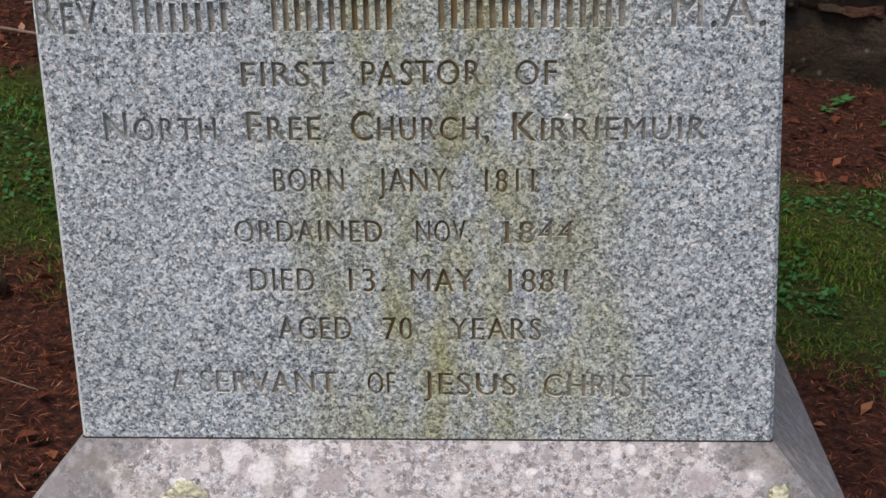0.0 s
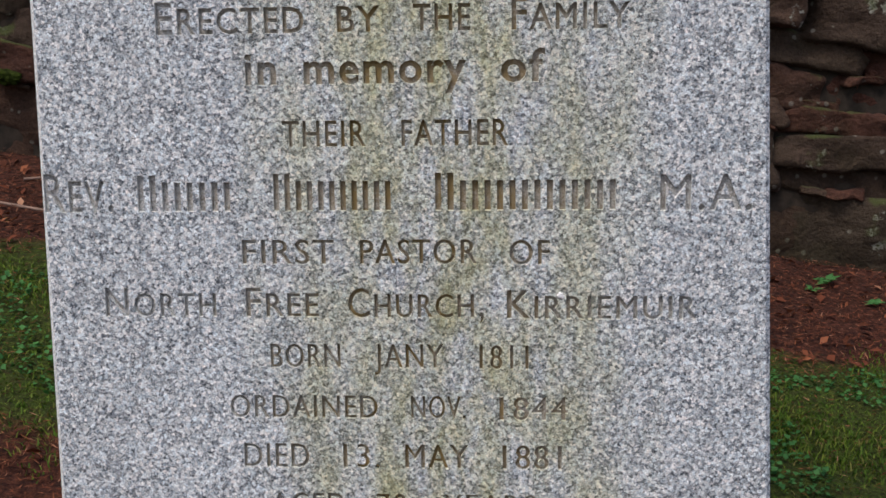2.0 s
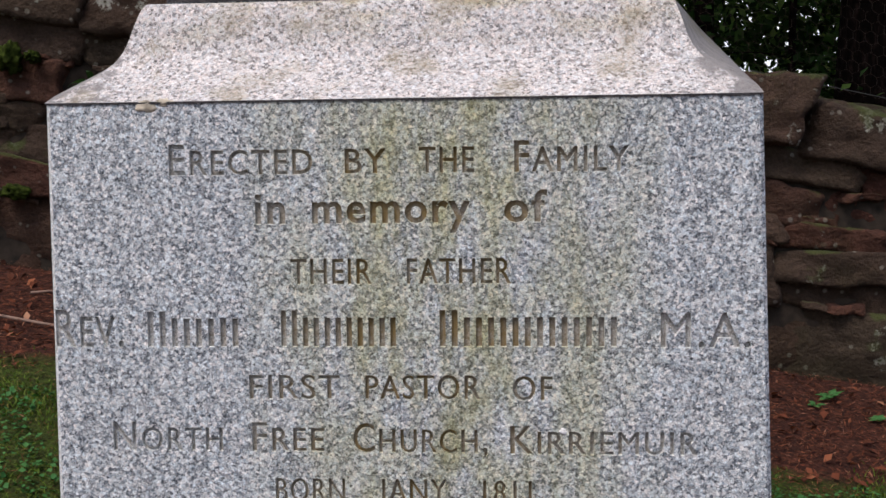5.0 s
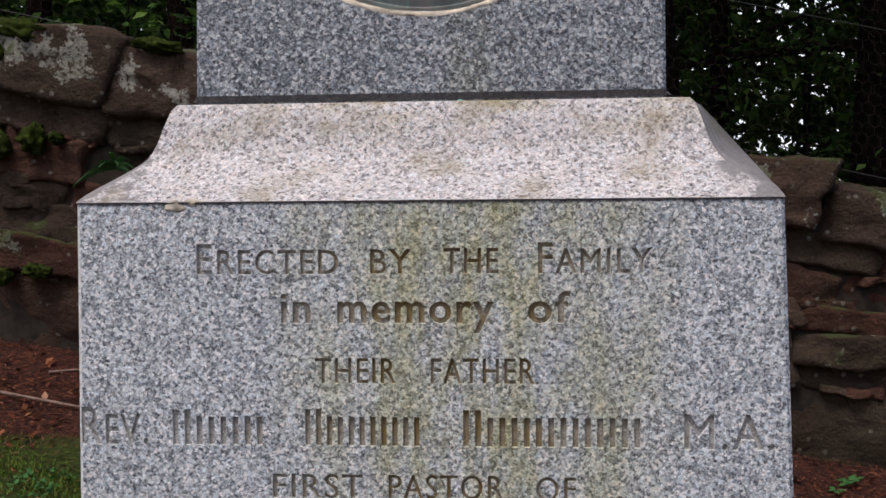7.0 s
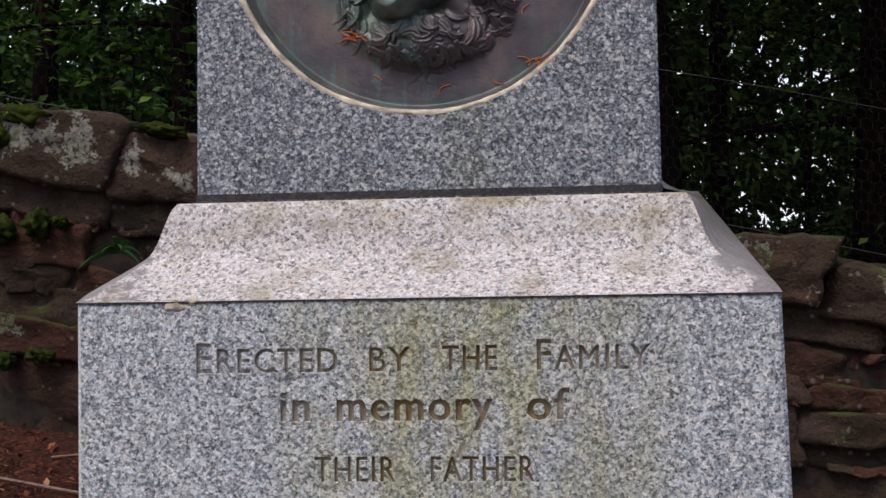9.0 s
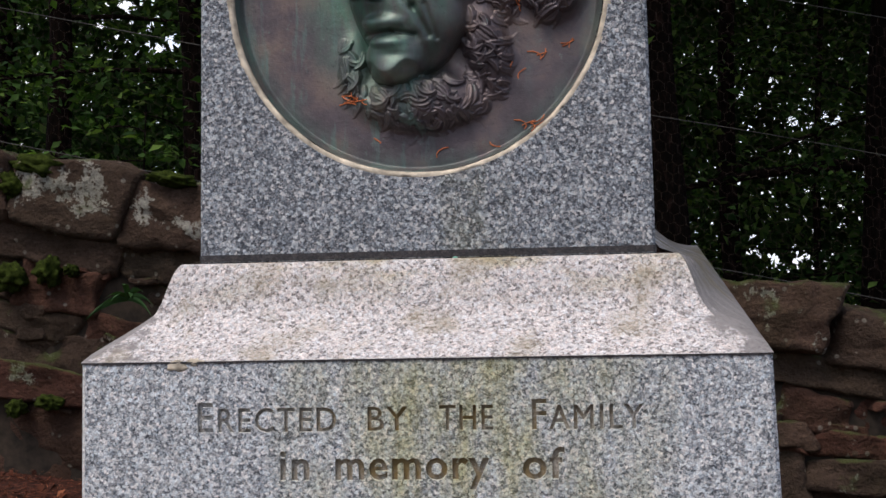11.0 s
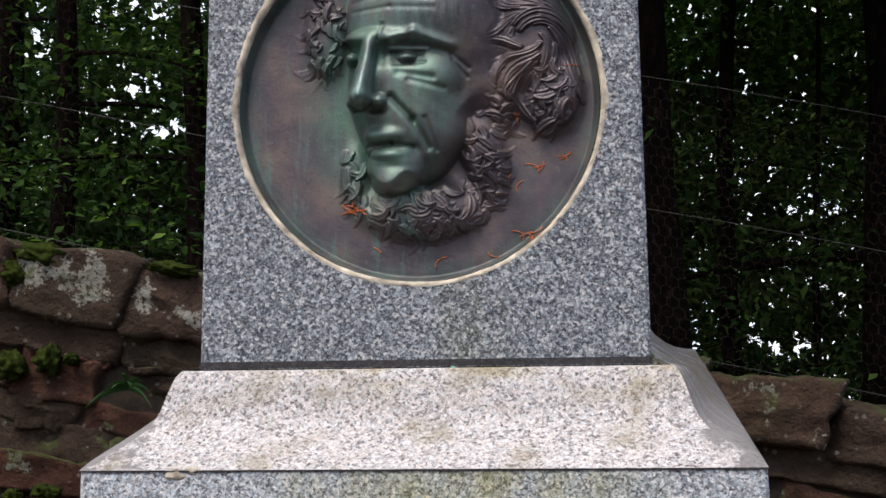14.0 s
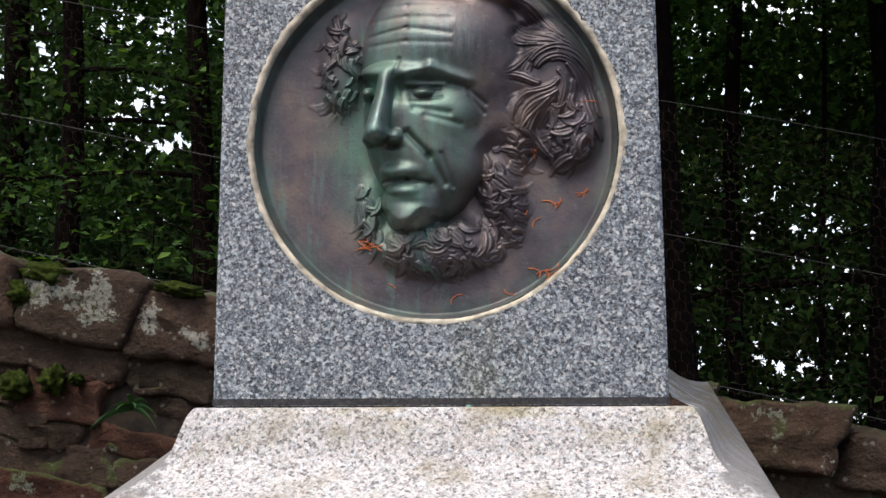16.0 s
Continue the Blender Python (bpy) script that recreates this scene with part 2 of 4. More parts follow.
def bronze():
    k = Mat("weathered_bronze", 0.42, 0.4, spec=0.5)
    a = k.noise(14, 5.0, 0.6)
    col = k.ramp(a.outputs["Fac"], [(0.3, (0.040, 0.034, 0.039)), (0.5, (0.085, 0.069, 0.075)), (0.68, (0.155, 0.115, 0.098))])
    # verdigris gathers on the face and round the rim
    off = k.t.nodes.new("ShaderNodeVectorMath")
    off.operation = "DISTANCE"
    k.link(k.scaled(1.25, 0.2, 0.8), off.inputs[0])
    off.inputs[1].default_value = (-0.055, -0.01, 0.008)
    face = k.ramp(off.outputs["Value"], [(0.07, 1.0), (0.15, 0.0)])
    runs = k.noise(1.0, 6.0, 0.68, k.scaled(34, 34, 13))
    patch = k.ramp(runs.outputs["Fac"], [(0.34, 0.0), (0.62, 1.0)])
    col = k.mix(k.math("MULTIPLY", face, k.math("ADD", k.math("MULTIPLY", patch, 0.85), 0.08)), col, (0.085, 0.185, 0.135))
    far_runs = k.noise(1.0, 5.0, 0.65, k.scaled(40, 40, 6))
    col = k.mix(k.math("MULTIPLY", k.ramp(far_runs.outputs["Fac"], [(0.56, 0.0), (0.68, 0.7)]), k.ramp(k.axis("X"), [(0.0, 0.9), (0.02, 0.15)])), col, (0.10, 0.19, 0.165))
    rim = k.t.nodes.new("ShaderNodeVectorMath")
    rim.operation = "LENGTH"
    k.link(k.scaled(1, 0.01, 1), rim.inputs[0])
    edge = k.ramp(rim.outputs["Value"], [(0.205, 0.0), (0.236, 0.45)])
    col = k.mix(k.math("MULTIPLY", edge, patch), col, (0.13, 0.24, 0.20))
    # the highest parts are streaked paler, as worn patina and as painted highlights
    high = k.ramp(k.math("MULTIPLY", k.axis("Y"), -10.0), [(0.14, 0.0), (0.50, 1.0)])
    glint_runs = k.noise(1.0, 5.0, 0.7, k.scaled(75, 75, 14))
    col = k.mix(k.math("MULTIPLY", high, k.ramp(glint_runs.outputs["Fac"], [(0.40, 0.0), (0.60, 0.85)])), col, (0.20, 0.265, 0.26))
    spots = k.noise(95, 5.0, 0.75)
    col = k.mix(k.ramp(spots.outputs["Fac"], [(0.60, 0.0), (0.70, 0.55)]), col, (0.14, 0.20, 0.17))
    col = k.mix(k.ramp(spots.outputs["Fac"], [(0.30, 0.5), (0.40, 0.0)]), col, (0.02, 0.018, 0.02))
    grain = k.noise(230, 4.0, 0.7)
    pits = k.noise(60, 4.0, 0.65)
    k.bump(k.math("ADD", grain.outputs["Fac"], k.math("MULTIPLY", pits.outputs["Fac"], 1.2)), 0.28, 0.002)
    return k.done(col, k.ramp(runs.outputs["Fac"], [(0.3, 0.34), (0.7, 0.54)]))


M_bronze = bronze()


def wall_stone():
    k = Mat("red_sandstone", 0.92, spec=0.25, world_space=True)
    pick = k.random()
    base = k.ramp(pick, [(0.0, (0.056, 0.022, 0.014)), (0.35, (0.074, 0.033, 0.021)), (0.6, (0.047, 0.031, 0.021)), (0.85, (0.076, 0.045, 0.031)), (1.0, (0.040, 0.030, 0.019))])
    layers = k.noise(1.0, 6.0, 0.65, k.scaled(11, 11, 22))
    col = k.mix(0.75, base, k.ramp(layers.outputs["Fac"], [(0.28, 0.55), (0.72, 1.3)]), "MULTIPLY")
    height = k.axis("Z")
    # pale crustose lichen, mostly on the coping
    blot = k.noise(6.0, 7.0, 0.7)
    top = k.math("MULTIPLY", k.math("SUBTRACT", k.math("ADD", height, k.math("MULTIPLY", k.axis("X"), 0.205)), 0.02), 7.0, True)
    # rises to the left, where more lichen grows and less shade is painted
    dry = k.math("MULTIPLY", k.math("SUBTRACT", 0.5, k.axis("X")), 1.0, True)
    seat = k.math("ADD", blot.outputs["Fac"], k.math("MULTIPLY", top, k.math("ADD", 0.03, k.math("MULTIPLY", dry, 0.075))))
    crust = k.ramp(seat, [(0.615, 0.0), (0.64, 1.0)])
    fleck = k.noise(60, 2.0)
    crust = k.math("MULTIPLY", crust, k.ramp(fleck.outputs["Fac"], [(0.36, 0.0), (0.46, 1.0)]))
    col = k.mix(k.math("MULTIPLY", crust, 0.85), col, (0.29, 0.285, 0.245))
    dots = k.voronoi(34)
    pick_dot = k.t.nodes.new("ShaderNodeSeparateColor")
    k.link(dots.outputs["Color"], pick_dot.inputs[0])
    speckle = k.math("MULTIPLY", k.math("LESS_THAN", pick_dot.outputs["Red"], 0.14), k.ramp(dots.outputs["Distance"], [(0.22, 1.0), (0.34, 0.0)]))
    col = k.mix(k.math("MULTIPLY", speckle, 0.55), col, (0.24, 0.225, 0.19))
    grit = k.noise(110, 4.0, 0.7)
    col = k.mix(0.6, col, k.ramp(grit.outputs["Fac"], [(0.3, 0.5), (0.7, 1.5)]), "MULTIPLY")
    # moss in the hollows and on ledges
    up = k.t.nodes.new("ShaderNodeSeparateXYZ")
    k.link(k.t.nodes.new("ShaderNodeNewGeometry").outputs["Normal"], up.inputs[0])
    wet = k.noise(6.0, 4.0)
    moss = k.ramp(k.math("ADD", wet.outputs["Fac"], k.math("MULTIPLY", up.outputs["Z"], 0.16)), [(0.62, 0.0), (0.70, 1.0)])
    col = k.mix(k.math("MULTIPLY", moss, 0.8), col, (0.055, 0.07, 0.018))
    # greenish algae, stronger to the right, with the trees' shade painted into it
    green = k.noise(4.0, 5.0, 0.6)
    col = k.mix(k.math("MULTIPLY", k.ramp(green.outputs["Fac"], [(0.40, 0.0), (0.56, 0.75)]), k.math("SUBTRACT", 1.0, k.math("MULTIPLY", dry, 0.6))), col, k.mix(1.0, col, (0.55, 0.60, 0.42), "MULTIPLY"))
    rough = k.noise(45, 5.0, 0.65)
    k.bump(k.math("ADD", rough.outputs["Fac"], k.math("MULTIPLY", layers.outputs["Fac"], 0.6)), 1.0, 0.022)
    return k.done(col)


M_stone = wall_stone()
M_core = plain("dark_earth_core", (0.026, 0.019, 0.013), 1.0, vary=0.6, scale=25, bump=1.0)
M_moss = plain("green_moss", (0.022, 0.032, 0.005), 1.0, vary=0.7, scale=60, spec=0.08, bump=1.0)


def soil():
    k = Mat("needle_litter_soil", 0.95, spec=0.2, world_space=True)
    a, b = k.noise(55, 5.0, 0.7), k.noise(3.0, 4.0)
    col = k.ramp(a.outputs["Fac"], [(0.34, (0.009, 0.0045, 0.0035)), (0.5, (0.047, 0.0155, 0.0095)), (0.72, (0.14, 0.048, 0.026))])
    col = k.mix(0.6, col, k.ramp(b.outputs["Fac"], [(0.3, 0.65), (0.7, 1.25)]), "MULTIPLY")
    # a carpet of moss under the strip of grass
    wander = k.noise(2.2, 5.0, 0.65)
    far = k.math("ABSOLUTE", k.math("SUBTRACT", k.axis("Y"), 1.55))
    seat = k.math("SUBTRACT", k.math("ADD", 0.50, k.math("MULTIPLY", wander.outputs["Fac"], 0.5)), k.math("ADD", far, 0.22))
    green = k.ramp(k.noise(70, 4.0, 0.7).outputs["Fac"], [(0.35, (0.010, 0.018, 0.003)), (0.55, (0.036, 0.062, 0.008)), (0.75, (0.090, 0.125, 0.016))])
    col = k.mix(k.ramp(seat, [(0.0, 0.0), (0.10, 0.85)]), col, green)
    k.bump(a.outputs["Fac"], 0.9, 0.02)
    return k.done(col)


M_soil = soil()


def leafy(name, tones, through=0.35, rough=0.55, spec=0.12):
    k = Mat(name, rough, spec=spec)
    col = k.ramp(k.island(), tones)
    k.done(col)
    lit = k.t.nodes.new("ShaderNodeBsdfTranslucent")
    k.link(k.mix(1.0, col, (1.0, 1.15, 0.5), "MULTIPLY"), lit.inputs["Color"])
    mixer = k.t.nodes.new("ShaderNodeMixShader")
    mixer.inputs[0].default_value = through
    k.link(k.b.outputs[0], mixer.inputs[1])
    k.link(lit.outputs[0], mixer.inputs[2])
    k.link(mixer.outputs[0], k.t.nodes["Material Output"].inputs["Surface"])
    return k.m


M_leaf = leafy("broad_leaf", [(0.0, (0.010, 0.028, 0.007)), (0.5, (0.030, 0.072, 0.017)), (0.85, (0.07, 0.145, 0.03)), (1.0, (0.16, 0.26, 0.055))], 0.35, 0.6, 0.08)
# leaf tones darkened to paint in the shade deep inside the wood
M_shaded_leaf = leafy("shaded_leaf", [(0.0, (0.008, 0.02, 0.006)), (0.6, (0.018, 0.04, 0.010)), (0.95, (0.035, 0.07, 0.016)), (1.0, (0.10, 0.16, 0.04))], 0.18, 0.8, 0.04)
M_grass = leafy("grass_blade", [(0.0, (0.030, 0.070, 0.008)), (0.5, (0.075, 0.135, 0.016)), (0.85, (0.14, 0.185, 0.026)), (1.0, (0.18, 0.13, 0.05))], 0.22)
M_clover = leafy("clover_leaf", [(0.0, (0.03, 0.11, 0.03)), (1.0, (0.06, 0.17, 0.05))], 0.2)
M_litter = leafy("fallen_needles", [(0.0, (0.03, 0.012, 0.008)), (0.6, (0.13, 0.040, 0.020)), (0.9, (0.24, 0.088, 0.042)), (1.0, (0.34, 0.18, 0.11))], 0.05, 0.8)
M_fern = leafy("fern_frond", [(0.0, (0.02, 0.055, 0.018)), (1.0, (0.04, 0.09, 0.03))], 0.2)


def bark():
    k = Mat("scaly_bark", 1.0, spec=0.05, world_space=True)
    a = k.noise(1.0, 6.0, 0.65, k.scaled(30, 30, 9))
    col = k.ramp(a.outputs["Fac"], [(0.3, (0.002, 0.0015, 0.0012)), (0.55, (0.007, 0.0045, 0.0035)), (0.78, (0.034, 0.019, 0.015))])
    k.bump(a.outputs["Fac"], 1.0, 0.02)
    return k.done(col)


M_bark = bark()

# ---- mesh helpers ----


def mesh_of(name, verts, faces, material, smooth=False):
    me = bpy.data.meshes.new(name)
    me.from_pydata([tuple(v) for v in verts], [], [tuple(f) for f in faces])
    me.materials.append(material)
    if smooth:
        me.polygons.foreach_set("use_smooth", [True] * len(me.polygons))
    me.update()
    return me


def thing(name, label, category, at=(0, 0, 0), group="", kind=""):
    ob = new(name)
    ob.empty_display_size = 0.1
    ob.location = at
    return tagged(ob, label, category, group, kind)


def part(name, bm, material, parent, label="", smooth=False):
    me = bpy.data.meshes.new(name)
    bm.to_mesh(me)
    bm.free()
    me.materials.append(material)
    if smooth:
        me.polygons.foreach_set("use_smooth", [True] * len(me.polygons))
    ob = new(name, me)
    ob.parent = parent
    return tagged(ob, label)


def part_mesh(name, me, parent, label=""):
    ob = new(name, me)
    ob.parent = parent
    return tagged(ob, label)


def rings(sections, close_top=True, close_bottom=True):
    """A bmesh that joins loops of the same length, from the first to the last."""
    bm = bmesh.new()
    loops = [[bm.verts.new(p) for p in loop] for loop in sections]
    n = len(loops[0])
    for a, b in zip(loops, loops[1:]):
        for i in range(n):
            bm.faces.new((a[i], a[(i + 1) % n], b[(i + 1) % n], b[i]))
    if close_bottom:
        bm.faces.new(loops[0][::-1])
    if close_top:
        bm.faces.new(loops[-1])
    bmesh.ops.recalc_face_normals(bm, faces=bm.faces)
    return bm


def block_loop(half, y0, y1, z, chamfer=0.004, mid=0.0):
    """An upright block's outline at one height, with its corners taken off, mid to the right of the middle line."""
    c = chamfer
    return [(x + mid, y, h) for x, y, h in ((-half + c, y0, z), (half - c, y0, z), (half, y0 + c, z), (half, y1 - c, z), (half - c, y1, z), (-half + c, y1, z), (-half, y1 - c, z), (-half, y0 + c, z))]


def tube(points, radii, sides=8):
    """Vertices and faces of a tube along points."""
    verts, faces = [], []
    pts = [Vector(p) for p in points]
    for i, p in enumerate(pts):
        d = (pts[min(i + 1, len(pts) - 1)] - pts[max(i - 1, 0)]).normalized()
        side = d.cross(Vector((0.31, 0.87, 0.38))).normalized()
        up = side.cross(d)
        for j in range(sides):
            a = 2 * math.pi * j / sides
            verts.append(p + (side * math.cos(a) + up * math.sin(a)) * radii[i])
    for i in range(len(pts) - 1):
        for j in range(sides):
            k = (j + 1) % sides
            faces.append((i * sides + j, i * sides + k, (i + 1) * sides + k, (i + 1) * sides + j))
    return verts, faces


def joined(pieces):
    verts, faces = [], []
    for v, f in pieces:
        o = len(verts)
        verts.extend(v)
        faces.extend(tuple(i + o for i in q) for q in f)
    return verts, faces


def leaves_mesh(name, centres, sizes, material, rng, flat=0.5, narrow=0.55):
    """Many folded leaves, four corners each, at centres."""
    n = len(centres)
    yaw, tilt = rng.uniform(0, 2 * np.pi, n), rng.normal(0, flat, n)
    d = np.stack([np.cos(yaw) * np.cos(tilt), np.sin(yaw) * np.cos(tilt), np.sin(tilt)], 1)
    s = np.cross(d, np.stack([rng.normal(0, flat, n), rng.normal(0, flat, n), np.ones(n)], 1))
    s /= np.linalg.norm(s, axis=1)[:, None]
    up = np.cross(s, d)
    L, W = sizes[:, None], sizes[:, None] * narrow * 0.5
    v = np.stack([centres - d * L / 2, centres + s * W + up * W * 0.35, centres + d * L / 2, centres - s * W + up * W * 0.35], 1).reshape(-1, 3)
    me = bpy.data.meshes.new(name)
    me.vertices.add(4 * n)
    me.vertices.foreach_set("co", v.ravel())
    idx = np.arange(n)[:, None] * 4 + np.array([[0, 1, 2, 0, 2, 3]])
    me.loops.add(6 * n)
    me.loops.foreach_set("vertex_index", idx.ravel())
    me.polygons.add(2 * n)
    me.polygons.foreach_set("loop_start", np.arange(2 * n) * 3)
    me.update(calc_edges=True)
    me.materials.append(material)
    return me


# ---- ground ----
def ground_z(x, y):
    """A slope that rises towards the wall and falls to the right, levelling off far away."""
    return -1.19 - 0.15 * 9 * np.tanh(x / 9) + 0.17 * 7 * np.tanh(y / 7)


def build_ground():
    near = np.concatenate([-np.geomspace(4, 400, 14)[::-1], np.arange(-3.9, 4.0, 0.1), np.geomspace(4, 400, 14)])
    gx, gy = np.meshgrid(near, near)
    z = ground_z(gx, gy)
    fade = np.exp(-(gx ** 2 + gy ** 2) / 30)
    bumps = np.array([noise.noise((a * 3.1, b * 3.1, 0.0)) * 0.02 + noise.noise((a * 9, b * 9, 4.0)) * 0.008 for a, b in zip(gx.ravel(), gy.ravel())]).reshape(gx.shape)
    z = z + bumps * fade
    n = len(near)
    verts = np.stack([gx.ravel(), gy.ravel(), z.ravel()], 1)
    faces = [(r * n + c, r * n + c + 1, (r + 1) * n + c + 1, (r + 1) * n + c) for r in range(n - 1) for c in range(n - 1)]
    ob = new("ground", mesh_of("ground", verts, faces, M_soil, True))
    tagged(ob, "brown soil strewn with needles, with patches of grass", "ground", kind="structure")


build_ground()

# ---- the monument ----
FACE_Y = 0.0
LEAN = 0.014  # the die narrows upwards


def die_face(z):
    return LEAN * z


monument = thing("memorial_stone", "grey granite memorial with a bronze portrait medallion and carved inscription", "memorial", (0, 0, -1.2))


def lift(ob):
    """Parts are built in world places; their thing stands at its foot."""
    ob.matrix_parent_inverse = Matrix.Translation((0, 0, 1.2))
    return ob


def text_mesh(body, caps, x0, x1, base, height, bold=0.0):
    """Upright letters, fitted between x0 and x1, as a closed solid through the die's face."""
    cu = bpy.data.curves.new("letters", "FONT")
    cu.body = body
    cu.size, cu.extrude, cu.resolution_u, cu.offset = 1.0, 0.1, 3, bold
    cu.space_character = 1.12
    if caps:
        cu.small_caps_scale = 0.80
        for ch, fmt in zip(body, cu.body_format):
            fmt.use_small_caps = True
    ob = new("letters", cu)
    deps = bpy.context.evaluated_depsgraph_get()
    me = bpy.data.meshes.new_from_object(ob.evaluated_get(deps))
    bpy.data.objects.remove(ob)
    bpy.data.curves.remove(cu)
    co = np.array([v.co for v in me.vertices])
    lo, hi = co[:, 0].min(), co[:, 0].max()
    tall = 0.729  # cap height of the face at size 1
    x = x0 + (co[:, 0] - lo) / (hi - lo) * (x1 - x0)
    z = base + co[:, 1] / tall * height
    return me, x, z, co[:, 2]


LINES = [
    ("Erected", 1, -0.258, -0.094, -0.083, 0.036), ("BY", 0, -0.058, -0.011, -0.083, 0.029), ("THE", 0, 0.025, 0.087, -0.083, 0.030), ("Family", 1, 0.131, 0.257, -0.083, 0.036),
    ("in", 2, -0.161, -0.126, -0.138, 0.036), ("memory", 2, -0.096, 0.082, -0.138, 0.036), ("of", 2, 0.119, 0.167, -0.138, 0.036),
    ("THEIR", 0, -0.122, -0.029, -0.207, 0.030), ("FATHER", 0, 0.010, 0.127, -0.207, 0.030),
    ("Rev.", 1, -0.396, -0.316, -0.278, 0.045), ("M.A.", 0, 0.291, 0.390, -0.279, 0.041),
    ("FIRST", 0, -0.172, -0.068, -0.338, 0.029), ("PASTOR", 0, -0.039, 0.092, -0.338, 0.029), ("OF", 0, 0.127, 0.172, -0.339, 0.029),
    ("North", 1, -0.332, -0.204, -0.398, 0.035), ("Free", 1, -0.170, -0.087, -0.398, 0.035), ("Church,", 1, -0.054, 0.099, -0.399, 0.035), ("Kirriemuir", 1, 0.124, 0.333, -0.400, 0.034),
    ("BORN", 0, -0.144, -0.064, -0.457, 0.029), ("JANY", 0, -0.026, 0.053, -0.457, 0.029), ("1811", 0, 0.093, 0.148, -0.458, 0.029),
    ("ORDAINED", 0, -0.193, -0.023, -0.516, 0.028), ("NOV.", 0, 0.015, 0.077, -0.516, 0.028), ("1844", 0, 0.115, 0.192, -0.517, 0.028),
    ("DIED", 0, -0.179, -0.103, -0.575, 0.030), ("13.", 0, -0.064, -0.022, -0.575, 0.030), ("MAY", 0, 0.007, 0.080, -0.575, 0.030), ("1881", 0, 0.118, 0.185, -0.575, 0.030),
    ("AGED", 0, -0.150, -0.063, -0.634, 0.030), ("70", 0, -0.027, 0.008, -0.634, 0.030), ("YEARS", 0, 0.050, 0.156, -0.633, 0.029),
    ("A", 0, -0.283, -0.262, -0.702, 0.030), ("SERVANT", 0, -0.248, -0.084, -0.702, 0.030), ("OF", 0, -0.048, -0.015, -0.702, 0.030), ("JESUS", 0, 0.017, 0.127, -0.702, 0.030), ("CHRIST", 0, 0.158, 0.283, -0.702, 0.030),
]
# a line of worn capitals, cut as plain upright bars: first and last place, number of bars, height of each word
BARS = [(-0.288, -0.176, 8, 0.041), (-0.134, 0.003, 11, 0.042), (0.046, 0.250, 15, 0.042)]
CUT = 0.0054
WORN = {"A": 0.0028, "SERVANT": 0.0034, "CHRIST": 0.003, "1844": 0.0036}  # depths of words that weather has nearly lost


def settled(loop):
    """The foot of the memorial has sunk a little at one side."""
    return [(x, y, z + 0.0095 * x) for x, y, z in loop]


def build_die():
    sections = [block_loop(0.411 - 0.011 * f, die_face(-0.757 * (1 - f)), 0.811 - 0.011 * f, -0.757 * (1 - f), 0.005, 0.010 * (1 - f)) for f in (0.0, 1.0)]
    sections[0] = settled(sections[0])
    bm = rings(sections)
    die = part("die", bm, M_die, None, "speckled light grey granite block with incised lettering")
    verts, faces = [], []
    for body, caps, x0, x1, base, height in LINES:
        me, x, z, depth = text_mesh(body, caps == 1, x0, x1, base, height, 0.026 if caps == 2 else 0.013)
        y = die_face(z) + np.where(depth > 0, -0.02, WORN.get(body, CUT))
        deep = depth <= 0
        x, z = x - 0.0016 * deep, z + 0.0022 * deep
        o = len(verts)
        verts.extend(zip(x, y, z))
        faces.extend(tuple(i + o for i in p.vertices) for p in me.polygons)
        bpy.data.meshes.remove(me)
    for x0, x1, count, height in BARS:
        pitch = (x1 - x0) / count
        for i in range(count):
            tall = height if i < 2 else height * 0.80
            a, b = x0 + pitch * i, x0 + pitch * (i + 0.5)
            o = len(verts)
            for y in (-0.02, CUT):
                for x, z in ((a, -0.2785), (b, -0.2785), (b, -0.2785 + tall), (a, -0.2785 + tall)):
                    verts.append((x - 0.0016 * (y > 0), y + die_face(z), z + 0.0022 * (y > 0)))
            faces.extend(tuple(j + o for j in f) for f in ((0, 1, 2, 3), (7, 6, 5, 4), (0, 4, 5, 1), (1, 5, 6, 2), (2, 6, 7, 3), (3, 7, 4, 0)))
    me = mesh_of("cutter", verts, faces, M_cut)
    bm = bmesh.new()
    bm.from_mesh(me)
    bmesh.ops.remove_doubles(bm, verts=bm.verts, dist=1e-6)
    bmesh.ops.recalc_face_normals(bm, faces=bm.faces)
    bm.to_mesh(me)
    bm.free()
    cutter = new("cutter", me)
    mod = die.modifiers.new("cut", "BOOLEAN")
    mod.operation, mod.object, mod.solver, mod.use_self = "DIFFERENCE", cutter, "EXACT", True
    deps = bpy.context.evaluated_depsgraph_get()
    result = bpy.data.meshes.new_from_object(die.evaluated_get(deps))
    die.modifiers.clear()
    bpy.data.objects.remove(cutter)
    die.data = result
    result.name = "die"
    result.materials.clear()
    result.materials.append(M_die)
    result.materials.append(M_cut)
    result.materials.append(M_lit_edge)
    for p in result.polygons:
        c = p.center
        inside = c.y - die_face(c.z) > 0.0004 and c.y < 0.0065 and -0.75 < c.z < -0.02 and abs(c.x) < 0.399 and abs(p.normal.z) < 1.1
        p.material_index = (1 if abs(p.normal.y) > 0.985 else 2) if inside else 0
    die.parent = monument
    lift(die)


build_die()

# base course under the die: a weathered slope, then an upright foot in the soil
base_profile = [(-1.5, 0.53), (-0.895, 0.527), (-0.885, 0.522), (-0.815, 0.462), (-0.763, 0.4155), (-0.7575, 0.410)]
lift(part("base_course", rings([settled(block_loop(h, 0.4 - h, 0.4 + h, z, 0.006, 0.010)) for z, h in base_profile]), M_base, monument, "pinkish weathered base stone blotched with lichen"))
